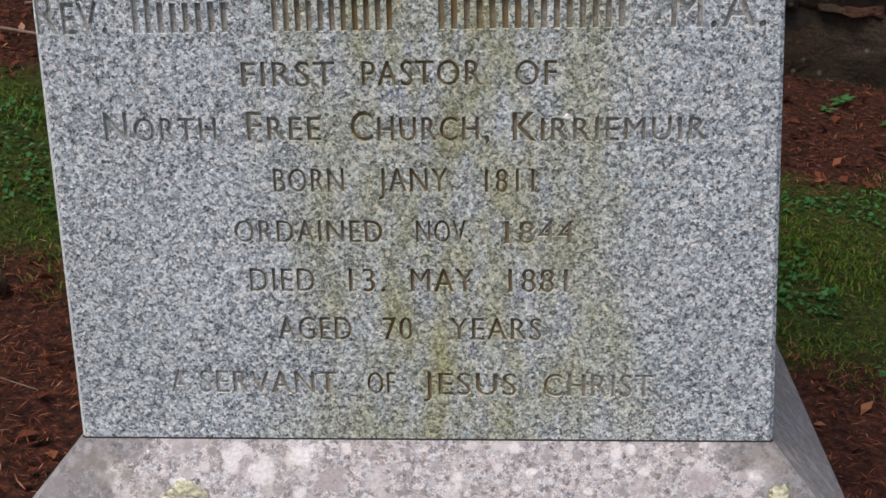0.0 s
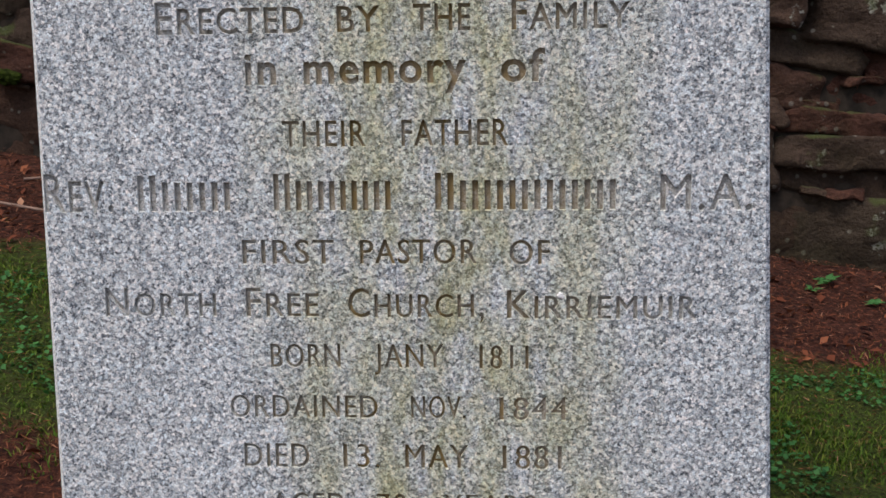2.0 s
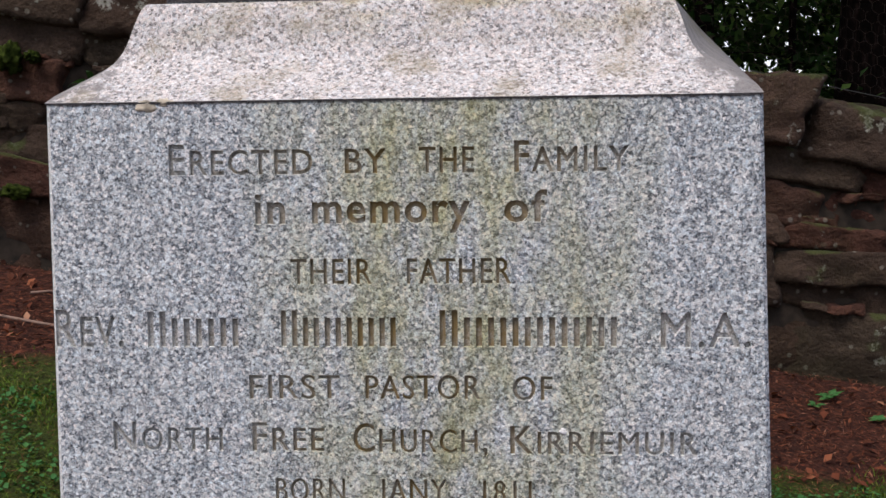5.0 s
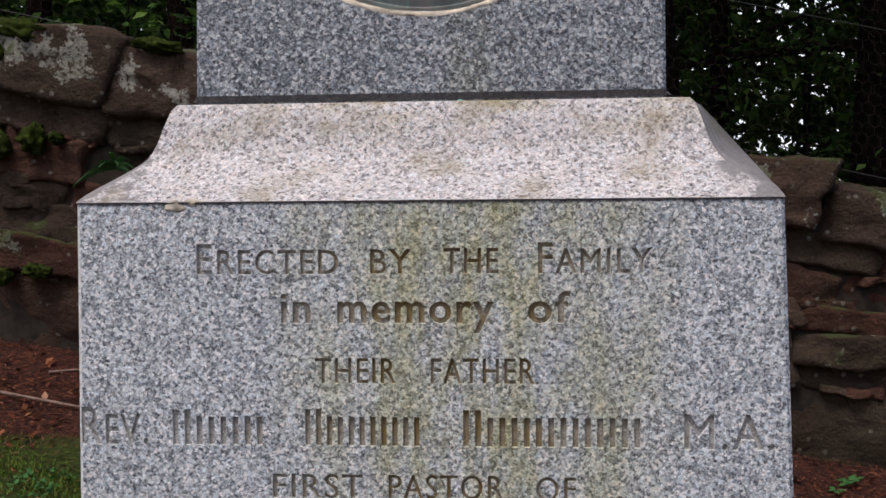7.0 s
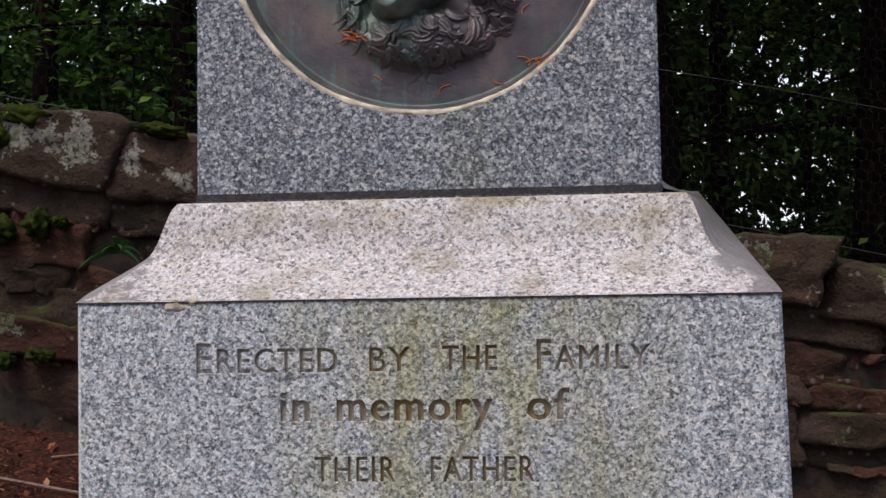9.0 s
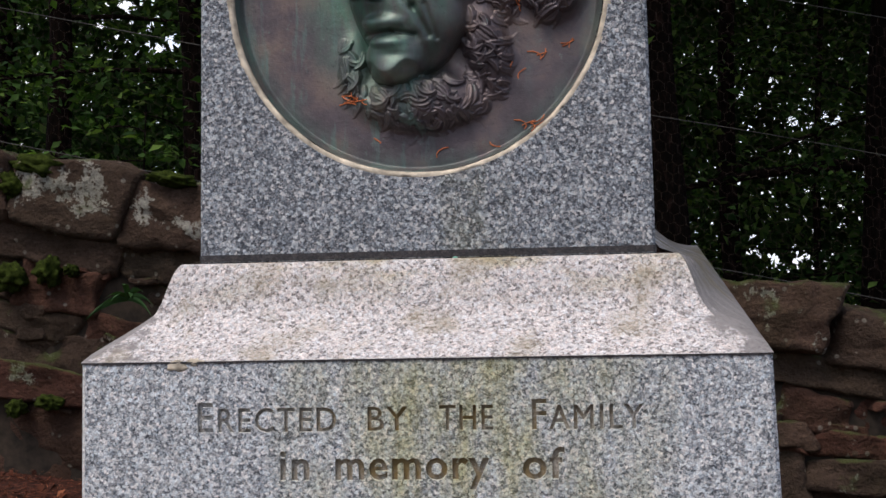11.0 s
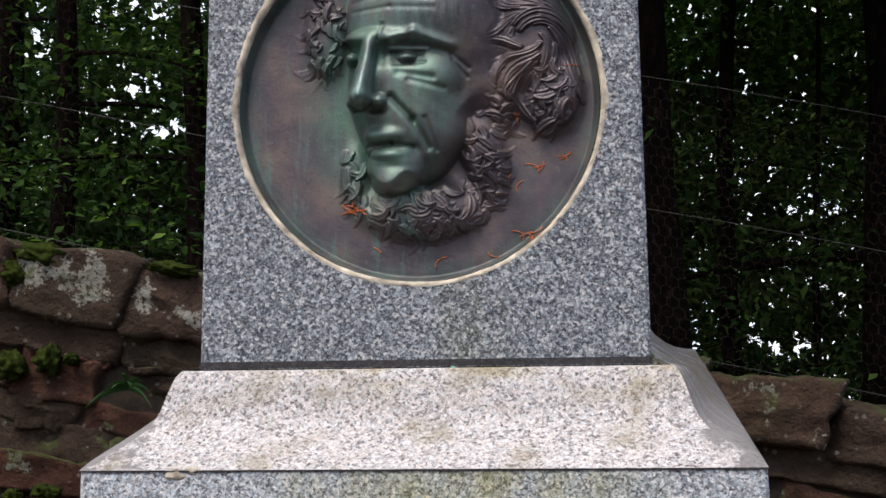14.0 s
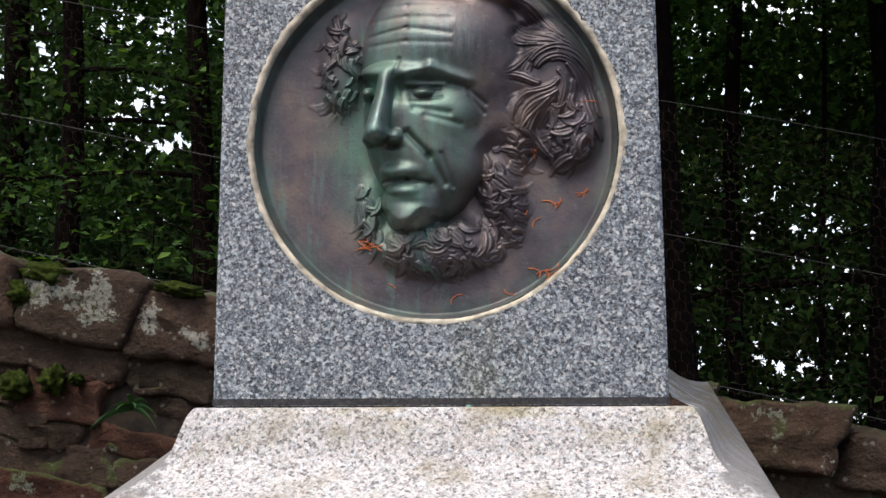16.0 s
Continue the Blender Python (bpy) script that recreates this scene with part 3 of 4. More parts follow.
lift(part("joint", rings([settled(block_loop(0.4114, -0.0110, 0.8114, z, 0.004, 0.010)) for z in (-0.7582, -0.7562)]), M_joint, monument, "dark joint"))

# coved cap between the two blocks
cove_profile = [(0.0, 0.0), (0.004, 0.001), (0.018, 0.0115), (0.034, 0.0225), (0.049, 0.034), (0.061, 0.046), (0.069, 0.058), (0.0745, 0.071), (0.079, 0.086), (0.084, 0.101), (0.0875, 0.110), (0.0925, 0.1165), (0.100, 0.1185), (0.125, 0.1185)]


def build_cove():
    """Hollow moulding in front; at the sides the cap runs up to the back as a sloping flank."""
    bm = bmesh.new()
    y_end, rise = 0.80, 0.205
    inner = [(0.4005 - d, d - 0.0005, z + 0.0015) for d, z in cove_profile[:12]]
    for t in (0.15, 0.4, 0.7, 1.0):
        inner.append((0.308 - 0.042 * t ** 0.5, 0.092 + (y_end - 0.092) * t, 0.118 + 0.20 * t ** 1.4))
    outer = [(0.4005, y_end * i / (len(inner) - 1), 0.0015 + rise * y_end * i / (len(inner) - 1)) for i in range(len(inner))]
    steps = 8
    for side in (1, -1):
        grid = []
        for a, b in zip(inner, outer):
            row = []
            for j in range(steps + 1):
                k = j / steps
                row.append(bm.verts.new((side * (a[0] + (b[0] - a[0]) * k), a[1] + (b[1] - a[1]) * k, b[2] + (a[2] - b[2]) * (1 - k) ** 2.6)))
            row.append(bm.verts.new((side * b[0], b[1], 0.0015)))
            grid.append(row)
        for p, q in zip(grid, grid[1:]):
            for j in range(steps + 1):
                bm.faces.new((p[j], p[j + 1], q[j + 1], q[j]))
    rows = []
    for d, z in cove_profile:
        x = 0.4005 - min(d, 0.0925)
        rows.append([bm.verts.new((x * f, d - 0.0005, z + 0.0015)) for f in np.linspace(-1, 1, 25)])
    back = [bm.verts.new((0.30 * f, 0.75, 0.12)) for f in np.linspace(-1, 1, 25)]
    for p, q in zip(rows + [], rows[1:] + [back]):
        for j in range(24):
            bm.faces.new((p[j], p[j + 1], q[j + 1], q[j]))
    bmesh.ops.remove_doubles(bm, verts=bm.verts, dist=0.0004)
    bmesh.ops.recalc_face_normals(bm, faces=bm.faces)
    for e in bm.edges:
        if len(e.link_faces) == 2 and e.calc_face_angle(0) > 0.6:
            e.smooth = False
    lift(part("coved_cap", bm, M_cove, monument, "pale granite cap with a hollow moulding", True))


build_cove()


def build_flaws():
    """The ragged, dark joint under the cap, and a few chips and crusts."""
    rng = np.random.default_rng(14)
    n = 220
    xs = np.linspace(-0.399, 0.399, n)
    low = np.convolve(rng.normal(0, 1, n + 8), np.ones(4) / 4, "valid")[:n]
    loops = []
    for x, w in zip(xs, low):
        a, b = -0.0006 - 0.0016 * max(0.0, w), 0.0008 + 0.0005 * abs(w)
        loops.append([(x, -0.0012, a), (x, -0.0012, b), (x, 0.006, b), (x, 0.006, a)])
    lift(part("cap_joint", rings(loops), M_margin, monument, "ragged dark joint under the cap"))
    for x, z, w, h, seed, name, material, label in ((-0.283, -0.004, 0.011, 0.006, 1, "crust", M_mortar, "pale crust on the edge"), (-0.262, 0.001, 0.009, 0.004, 2, "crust", M_mortar, "pale crust on the edge"), (-0.262, -0.806, 0.020, 0.014, 4, "crust", M_cream, "cream lichen crust"), (-0.281, -0.817, 0.010, 0.008, 6, "crust", M_cream, "cream lichen crust"), (0.425, -0.806, 0.014, 0.020, 5, "crust", M_cream, "cream lichen crust"), (0.182, -0.372, 0.004, 0.0035, 3, "chip", M_chip, "white chipped spot")):
        bm = bmesh.new()
        bmesh.ops.create_icosphere(bm, subdivisions=3, radius=1.0)
        for v in bm.verts:
            v.co = Vector((v.co.x * w, v.co.y * 0.0013, v.co.z * h)) * (1 + 0.7 * noise.noise(v.co * 1.9 + Vector((seed * 4, 0, 0))))
            v.co += Vector((x, die_face(z) if z > -0.75 else -0.0105 + (z + 0.7575) * 0.97, z))
        lift(part(name, bm, material, monument, label, True))


build_flaws()
UP_Y, UP_X = 0.111, -0.0035


def up_face(z):
    return UP_Y + 0.008 * (z - 0.12)


MED = (-0.008, 0.464)
MED_R = 0.2415


def build_upper():
    sections = [block_loop(0.285 - 0.008 * (z - 0.12), up_face(z), 0.8 - up_face(z), z, 0.004, UP_X) for z in (0.1215, 0.90)]
    ob = part("upper_block", rings(sections), M_upper, None, "darker blue-grey granite block")
    circle = []
    for y in (0.0, 0.18):
        circle.append([(MED[0] + MED_R * math.cos(a), y, MED[1] + MED_R * math.sin(a)) for a in np.linspace(0, 2 * math.pi, 128, endpoint=False)])
    bm = rings(circle)
    me = bpy.data.meshes.new("hole")
    bm.to_mesh(me)
    bm.free()
    hole = new("hole", me)
    mod = ob.modifiers.new("cut", "BOOLEAN")
    mod.operation, mod.object, mod.solver = "DIFFERENCE", hole, "EXACT"
    deps = bpy.context.evaluated_depsgraph_get()
    ob.data = bpy.data.meshes.new_from_object(ob.evaluated_get(deps))
    ob.modifiers.clear()
    bpy.data.objects.remove(hole)
    ob.parent = monument
    lift(ob)
    # thin strip added in place of a dark stain on the block's foot
    lift(part("margin", rings([block_loop(0.286, UP_Y - 0.001, 0.8 - UP_Y, z, 0.004, UP_X) for z in (0.1225, 0.1310)]), M_margin, monument, "dark stained band along the foot of the block, laid on as a thin strip"))
    lift(part("dark_joint", rings([block_loop(0.282, UP_Y + 0.003, 0.795 - UP_Y, z, 0.004, UP_X) for z in (0.1195, 0.1222)]), M_joint, monument, "black joint"))


build_upper()


# ---- bronze medallion ----
def bell(x, y, cx, cy, sx, sy, turn=0.0):
    c, s = math.cos(turn), math.sin(turn)
    dx, dy = x - cx, y - cy
    return np.exp(-(((dx * c + dy * s) / sx) ** 2 + ((-dx * s + dy * c) / sy) ** 2))


def stroke(x, y, ax, ay, bx, by, width):
    """A soft line from a to b."""
    t = np.clip(((x - ax) * (bx - ax) + (y - ay) * (by - ay)) / ((bx - ax) ** 2 + (by - ay) ** 2), 0, 1)
    return np.exp(-((x - ax - t * (bx - ax)) ** 2 + (y - ay - t * (by - ay)) ** 2) / width ** 2)


def dome(x, y, cx, cy, z0, rx, ry, rz, turn=0.0):
    """Height of an ellipsoid set at depth z0."""
    c, s = math.cos(turn), math.sin(turn)
    dx, dy = x - cx, y - cy
    q = 1 - ((dx * c + dy * s) / rx) ** 2 - ((-dx * s + dy * c) / ry) ** 2
    return np.where(q > 0, z0 + rz * np.sqrt(np.maximum(q, 0)), -40.0)


def merged(parts, k=3.0):
    top = np.maximum.reduce(parts)
    return top + k * np.log(sum(np.exp((p - top) / k) for p in parts))


def lock(x, y, path, width, tall, fine=7.0):
    """One lock of hair along path: where it lies, and its height there, a tapering rounded ridge scored with strands."""
    path = np.array(path)
    lo, hi = path.min(0) - width, path.max(0) + width
    near = (x > lo[0]) & (x < hi[0]) & (y > lo[1]) & (y < hi[1])
    a, b = x[near], y[near]
    best, side = np.full_like(a, 9.0), np.zeros_like(a)
    n = len(path) - 1
    for i in range(n):
        (px, py), (qx, qy) = path[i], path[i + 1]
        ux, uy = qx - px, qy - py
        t = np.clip(((a - px) * ux + (b - py) * uy) / (ux * ux + uy * uy + 1e-9), 0, 1)
        w = width * (0.55 + 0.45 * math.sin(math.pi * min(1, (i + 0.5) / n * 1.15))) * (1 - 0.45 * i / n)
        ex, ey = a - px - t * ux, b - py - t * uy
        d = np.hypot(ex, ey) / w
        across = (ux * ey - uy * ex) / math.hypot(ux, uy) / w
        side = np.where(d < best, across, side)
        best = np.minimum(best, d)
    body = np.sqrt(np.maximum(0, 1 - best ** 2))
    return near, body * tall * (1 + 0.16 * np.sin(side * fine))


def curl_path(px, py, heading, bend, length, n=7):
    pts = [(px, py)]
    for _ in range(n):
        px, py = px + math.cos(heading) * length / n, py + math.sin(heading) * length / n
        heading += bend / n
        pts.append((px, py))
    return pts


def flow(px, py, seed, length, n=10):
    """A strand that is combed down from the crown and swept round the whorl over the ear."""
    pts = [(px, py)]
    for _ in range(n):
        dx, dy = px - 150, py - 82
        r = math.hypot(dx, dy) + 1e-6
        turn = math.exp(-(r / 75) ** 2)
        a = (math.atan2(dy, dx) - 1.25) * turn + (1 - turn) * (-1.15 + 0.3 * math.sin(py * 0.03)) if dx > 0 or r < 75 else -0.75
        a += 0.55 * noise.noise((px * 0.02, py * 0.02, seed))
        px, py = px + math.cos(a) * length / n, py + math.sin(a) * length / n
        pts.append((px, py))
    return pts


def relief(x, y):
    """Height of the relief over the dish, in mm, at x to the right of and y above its middle, in mm."""
    # a plain bearded head, turned a little to one side, from swelling forms
    skin = [dome(x, y, 14, 112, 0, 112, 112, 54, 0.0), dome(x, y, -14, 18, 4, 78, 128, 56, 0.14), dome(x, y, -26, -84, 6, 42, 40, 50),
            dome(x, y, 20, 34, 6, 46, 40, 48), dome(x, y, 22, -20, 0, 54, 66, 45), dome(x, y, -36, 88, 14, 60, 17, 42, -0.04), dome(x, y, 14, 124, 2, 84, 62, 57), dome(x, y, 66, 40, -6, 62, 92, 40)]
    for i in range(9):
        t = i / 8
        skin.append(dome(x, y, -60 - 12 * t, 80 - 70 * t, 22 + 14 * t, 12 + 5 * t, 17, 35 + 15 * t))
    skin += [dome(x, y, -72, 9, 38, 18, 15, 47), dome(x, y, -49, 4, 34, 12, 11, 34), dome(x, y, -84, 2, 30, 9, 9, 32), dome(x, y, -38, -40, 20, 33, 15, 37), dome(x, y, -34, -66, 20, 28, 12, 36), dome(x, y, -30, -102, 16, 32, 20, 40)]
    head = merged(skin, 4.6) - 3.0
    head = head - 17 * bell(x, y, -16, 62, 27, 13) - 13 * bell(x, y, -86, 62, 12, 13) - 7 * bell(x, y, -47, 64, 8, 15) - 5 * stroke(x, y, -22, 78, 44, 66, 7)
    ball = merged([head, dome(x, y, -13, 60, 25, 18, 10, 27), dome(x, y, -85, 61, 20, 9, 9, 26)], 1.5)
    head = np.where((np.abs(y - 61) < 16), ball, head)
    head = head - 3.0 * stroke(x, y, -32, 66, 8, 66, 2.4) - 2.4 * stroke(x, y, -28, 51, 10, 53, 2.2) + 2.6 * stroke(x, y, -34, 71, 14, 70, 3.5)
    head = head + 3.5 * stroke(x, y, -36, 84, -4, 92, 7) + 4.5 * stroke(x, y, -4, 92, 44, 72, 7) + 2.5 * stroke(x, y, -92, 86, -70, 82, 6)
    head = head - 10 * bell(x, y, -52, -9, 9, 4) - 6 * bell(x, y, -82, -8, 6, 4) - 4 * bell(x, y, -56, -26, 7, 12)
    head = head - 4.5 * stroke(x, y, -66, -55, -34, -51, 2.4) - 4.5 * stroke(x, y, -34, -51, -4, -57, 2.4) - 2.5 * bell(x, y, -2, -60, 7, 8) - 3.5 * bell(x, y, -34, -82, 24, 6)
    head = head - 5.5 * stroke(x, y, -34, 8, -6, -22, 4.5) - 4.5 * stroke(x, y, -6, -22, 14, -58, 5.0) - 3 * stroke(x, y, -24, 40, 20, 32, 5) - 2.4 * stroke(x, y, -10, 30, 34, 18, 4) - 3 * bell(x, y, 36, -14, 18, 26)
    head = head - 2.5 * stroke(x, y, 10, -20, 24, -62, 3.5) - 2.0 * stroke(x, y, -50, 84, -44, 104, 3.0) - 2.0 * stroke(x, y, 44, 62, 66, 44, 3.0) - 1.8 * stroke(x, y, 46, 54, 64, 32, 2.6)
    for k, (ya, yb, deep) in enumerate(((124, 127, 1.3), (137, 145, 1.9), (157, 160, 1.2), (175, 176, 0.8))):
        head = head - deep * stroke(x, y, -84, ya, -34, yb, 3.2) - deep * 0.8 * stroke(x, y, -34, yb, 22, ya - 2, 3.6)
    head = head + 0.2 * np.sin(x * 0.16 + y * 0.22 + 2 * np.sin(y * 0.05 + x * 0.03)) * bell(x, y, 34, 16, 36, 56)
    # hair and beard: low masses covered with overlapping locks
    def swell(cx, cy, rx, ry, tall, turn=0.0):
        c, sn = math.cos(turn), math.sin(turn)
        dx, dy = x - cx, y - cy
        return tall * np.exp(-1.1 * (((dx * c + dy * sn) / rx) ** 2 + ((-dx * sn + dy * c) / ry) ** 2) ** 2)

    mass = merged([swell(146, 84, 54, 78, 40), swell(106, 60, 34, 96, 33), swell(172, 12, 44, 58, 31), swell(-122, 104, 32, 70, 19), swell(2, -138, 82, 40, 32), swell(84, -62, 30, 74, 27, 0.25), swell(-84, -96, 22, 52, 15), swell(96, 190, 90, 50, 46)], 4.0) - 4.0 * math.log(8) * 0.9
    mass = np.maximum(mass, 0)
    rng = np.random.default_rng(11)
    curls = np.zeros_like(x)

    def lay(path, width, tall, fine=7.0):
        near, one = lock(x, y, path, width, tall, fine)
        curls[near] = np.maximum(curls[near], one)

    # long combed locks over the ear
    for _ in range(110):
        a, q = rng.uniform(0, 2 * np.pi), np.sqrt(rng.uniform(0, 1))
        wide = rng.uniform(5, 11)
        lay(flow(132 + 72 * q * np.cos(a), 116 + 88 * q * np.sin(a), rng.uniform(0, 2), rng.uniform(45, 95)), wide, wide * rng.uniform(0.25, 0.8), 9.0)
    # loose curls at the nape, the far temple, the beard and the whiskers: place, spread, count, heading, size
    for cx, cy, rx, ry, count, way, least, most in ((176, 6, 34, 44, 40, -2.2, 4, 9), (-122, 104, 32, 72, 46, -1.9, 4, 8), (4, -140, 86, 38, 110, -0.9, 3.5, 8.5), (-4, -182, 40, 20, 12, -1.3, 3, 6), (88, -62, 34, 80, 90, -0.5, 3.5, 7.5), (-86, -98, 20, 54, 24, -1.7, 4, 7)):
        for _ in range(count):
            a, q = rng.uniform(0, 2 * np.pi), np.sqrt(rng.uniform(0, 1))
            wide = rng.uniform(least, most)
            lay(curl_path(cx + rx * q * np.cos(a), cy + ry * q * np.sin(a), way + rng.normal(0, 0.55), rng.choice((-1, 1)) * rng.uniform(0.4, 2.0), wide * rng.uniform(2.2, 3.8)), wide, wide * rng.uniform(0.45, 0.95), 6.0)
    hair = mass + curls * np.clip((mass - 0.5) / 5, 0.06, 1)
    smooth = lambda v: np.clip(v, 0, 1) ** 2 * (3 - 2 * np.clip(v, 0, 1))
    edge = 74 - 0.24 * np.maximum(0, 30 - y) + 6 * np.sin(y * 0.11)
    keep = smooth((edge - x) / 20 + 0.5) * smooth((y + 108 + 8 * np.sin(x * 0.12)) / 14)
    upper = smooth((112 + 0.05 * y - x + 5 * np.sin(y * 0.13)) / 24)
    high = smooth((y + 30) / 60)
    keep = (keep * (1 - high) + upper * high) * smooth((196 - y - 0.1 * x) / 20)
    body = keep * np.maximum(head, 0) + (1 - keep) * np.maximum(np.maximum(hair, head - 8), 0)
    return np.maximum(np.where(x < -60, np.maximum(body, hair), body), 0)


def dish(r):
    """How far the medallion's ground lies behind the block's face, in metres, at r from its middle."""
    return 0.006 + 0.018 * np.sin(0.5 * math.pi * np.clip((0.2345 - r) / 0.009, 0, 1)) + 0.008 * np.clip((0.22 - r) / 0.22, 0, 1)


def medallion_point(u, w):
    """A place on the medallion's surface, u to the right and w up from its middle, in metres."""
    h = relief(u * 1000, w * 1000) / 1000 * np.clip((0.232 - np.hypot(u, w)) / 0.02, 0, 1)
    return u + 0.06 * h, dish(np.hypot(u, w)) - h, w - 0.15 * h


def build_medallion():
    n = 500
    g = np.linspace(-1, 1, n)
    a, b = np.meshgrid(g, g)
    u, w = a * np.sqrt(1 - b * b / 2) * 0.2345, b * np.sqrt(1 - a * a / 2) * 0.2345
    x, y, z = medallion_point(u, w)
    verts = np.stack([x.ravel(), y.ravel(), z.ravel()], 1)
    i = np.arange(n * n).reshape(n, n)
    faces = np.stack([i[:-1, :-1], i[:-1, 1:], i[1:, 1:], i[1:, :-1]], -1).reshape(-1, 4)
    ob = new("portrait_medallion", mesh_of("portrait_medallion", verts, faces, M_bronze, True))
    ob.location = (MED[0], up_face(MED[1]), MED[1])
    tagged(ob, "dark bronze medallion with a bearded head, green with verdigris", "medallion")
    # mortar bed round it
    sections = []
    rng = np.random.default_rng(4)
    m = 260
    wob = np.convolve(np.tile(rng.normal(0, 1, m), 3), np.ones(5) / 5, "same")[m:2 * m]
    wob2 = np.convolve(np.tile(rng.normal(0, 1, m), 3), np.ones(9) / 9, "same")[m:2 * m]
    rough = rng.normal(0, 1, m)
    for dr, dy in ((-0.0065, 0.012), (-0.0062, 0.003), (-0.0035, -0.0008), (0.0005, -0.001), (0.0025, 0.0008)):
        loop = []
        for j in range(m):
            r = MED_R + dr + (0.0034 * wob[j] + 0.0008 * rough[j]) * (dr > 0) + 0.0013 * wob2[j]
            a = 2 * math.pi * j / m
            loop.append((MED[0] + r * math.cos(a), up_face(MED[1]) + dy + 0.0014 * wob[j] * (dy < 0.003), MED[1] + r * math.sin(a)))
        sections.append(loop)
    lift(part("mortar_ring", rings(sections, False, False), M_mortar, monument, "cream mortar bedding round the medallion", True))


build_medallion()


def needle_cluster(u, w, count, spread, seed, curl=0.3):
    rng = random.Random(seed)
    us, ws = [], []
    for _ in range(count):
        a = rng.uniform(0, 6.28)
        length, bend = rng.uniform(0.012, 0.03), rng.uniform(-curl, curl)
        du, dw = rng.uniform(-spread, spread), rng.uniform(-spread, spread) * 0.5
        for i in range(5):
            t = (i / 4 - 0.5) * length
            us.append(u + du + math.cos(a + bend * i) * t)
            ws.append(w + dw + math.sin(a + bend * i) * t * 0.6)
    x, y, z = medallion_point(np.array(us), np.array(ws))
    pts = list(zip(x, y - 0.001, z))
    pieces = [tube(pts[i:i + 5], [0.0007] * 5, 5) for i in range(0, len(pts), 5)]
    v, f = joined(pieces)
    ob = new("pine_needles", mesh_of("pine_needles", v, f, M_needle))
    ob.location = (MED[0], up_face(MED[1]), MED[1])
    tagged(ob, "dry orange pine needles caught on the bronze relief", "pine needles", "needles on the medallion")


for u, w, count, spread, seed in ((-0.083, -0.135, 9, 0.012, 1), (0.158, -0.088, 3, 0.008, 2), (0.19, -0.075, 3, 0.006, 3), (0.118, -0.098, 1, 0.002, 4), (0.125, -0.11, 1, 0.002, 5), (0.13, -0.02, 2, 0.006, 6), (-0.052, -0.19, 2, 0.003, 7), (0.022, -0.205, 1, 0.002, 8), (0.09, -0.2, 1, 0.003, 9), (0.145, -0.178, 5, 0.014, 10), (0.2, 0.045, 1, 0.002, 12)):
    needle_cluster(u, w, count, spread, seed)

drip = bmesh.new()
bmesh.ops.create_icosphere(drip, subdivisions=2, radius=0.0022, matrix=pose(0.036, UP_Y - 0.002, 0.1208) @ Matrix.Diagonal((1.6, 1, 0.8, 1)))
lift(part("copper_wedge", drip, M_copper, monument, "tiny green copper wedge"))


# ---- the wall behind ----
def wall_top(x):
    return 0.634 - 0.205 * (x + 1.614)


def wall_foot(x):
    return -0.475 - 0.137 * (x + 1.6)


def wall_y(x):
    return 2.86 + 0.03 * x


wall = thing("wall_north", "old rubble wall of red sandstone with lichen and moss", "wall", (0, 3.1, -0.9), kind="structure")


def stone_mesh(w, d, h, seed, round_off=4.5, lump=0.10):
    """A weathered block, rounded at its edges and split by small hollows."""
    pick = random.Random(int(seed * 10))
    skew = [pick.uniform(-0.16, 0.16), pick.uniform(-0.14, 0.14), pick.uniform(-0.10, 0.10)]
    bm = bmesh.new()
    bmesh.ops.create_cube(bm, size=2.0)
    bmesh.ops.subdivide_edges(bm, edges=bm.edges, cuts=13, use_grid_fill=True)
    for v in bm.verts:
        p = v.co
        m = max(abs(p.x), abs(p.y), abs(p.z))
        q = (abs(p.x) ** round_off + abs(p.y) ** round_off + abs(p.z) ** round_off) ** (1 / round_off)
        p = p * (m / q)
        p = Vector((p.x * (1 + skew[0] * p.z), p.y, p.z * (1 + skew[1] * p.x) + skew[2] * p.x))
        s = Vector((p.x * w / 2, p.y * d / 2, p.z * h / 2))
        off = noise.noise_vector(s * 5 + Vector((seed * 7.3, seed * 1.7, 0))) * lump * min(w, h) + noise.noise_vector(s * 17 + Vector((0, seed * 3.1, 0))) * 0.011 + noise.noise_vector(s * 38 + Vector((seed, 0, 0))) * 0.005
        cell = noise.voronoi(s * 7 + Vector((seed * 2.9, 0, seed)))[0]
        v.co = s + off - s.normalized() * (cell[1] - cell[0]) * 0.04
    me = bpy.data.meshes.new("stone")
    bm.to_mesh(me)
    bm.free()
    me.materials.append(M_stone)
    me.polygons.foreach_set("use_smooth", [True] * len(me.polygons))
    return me


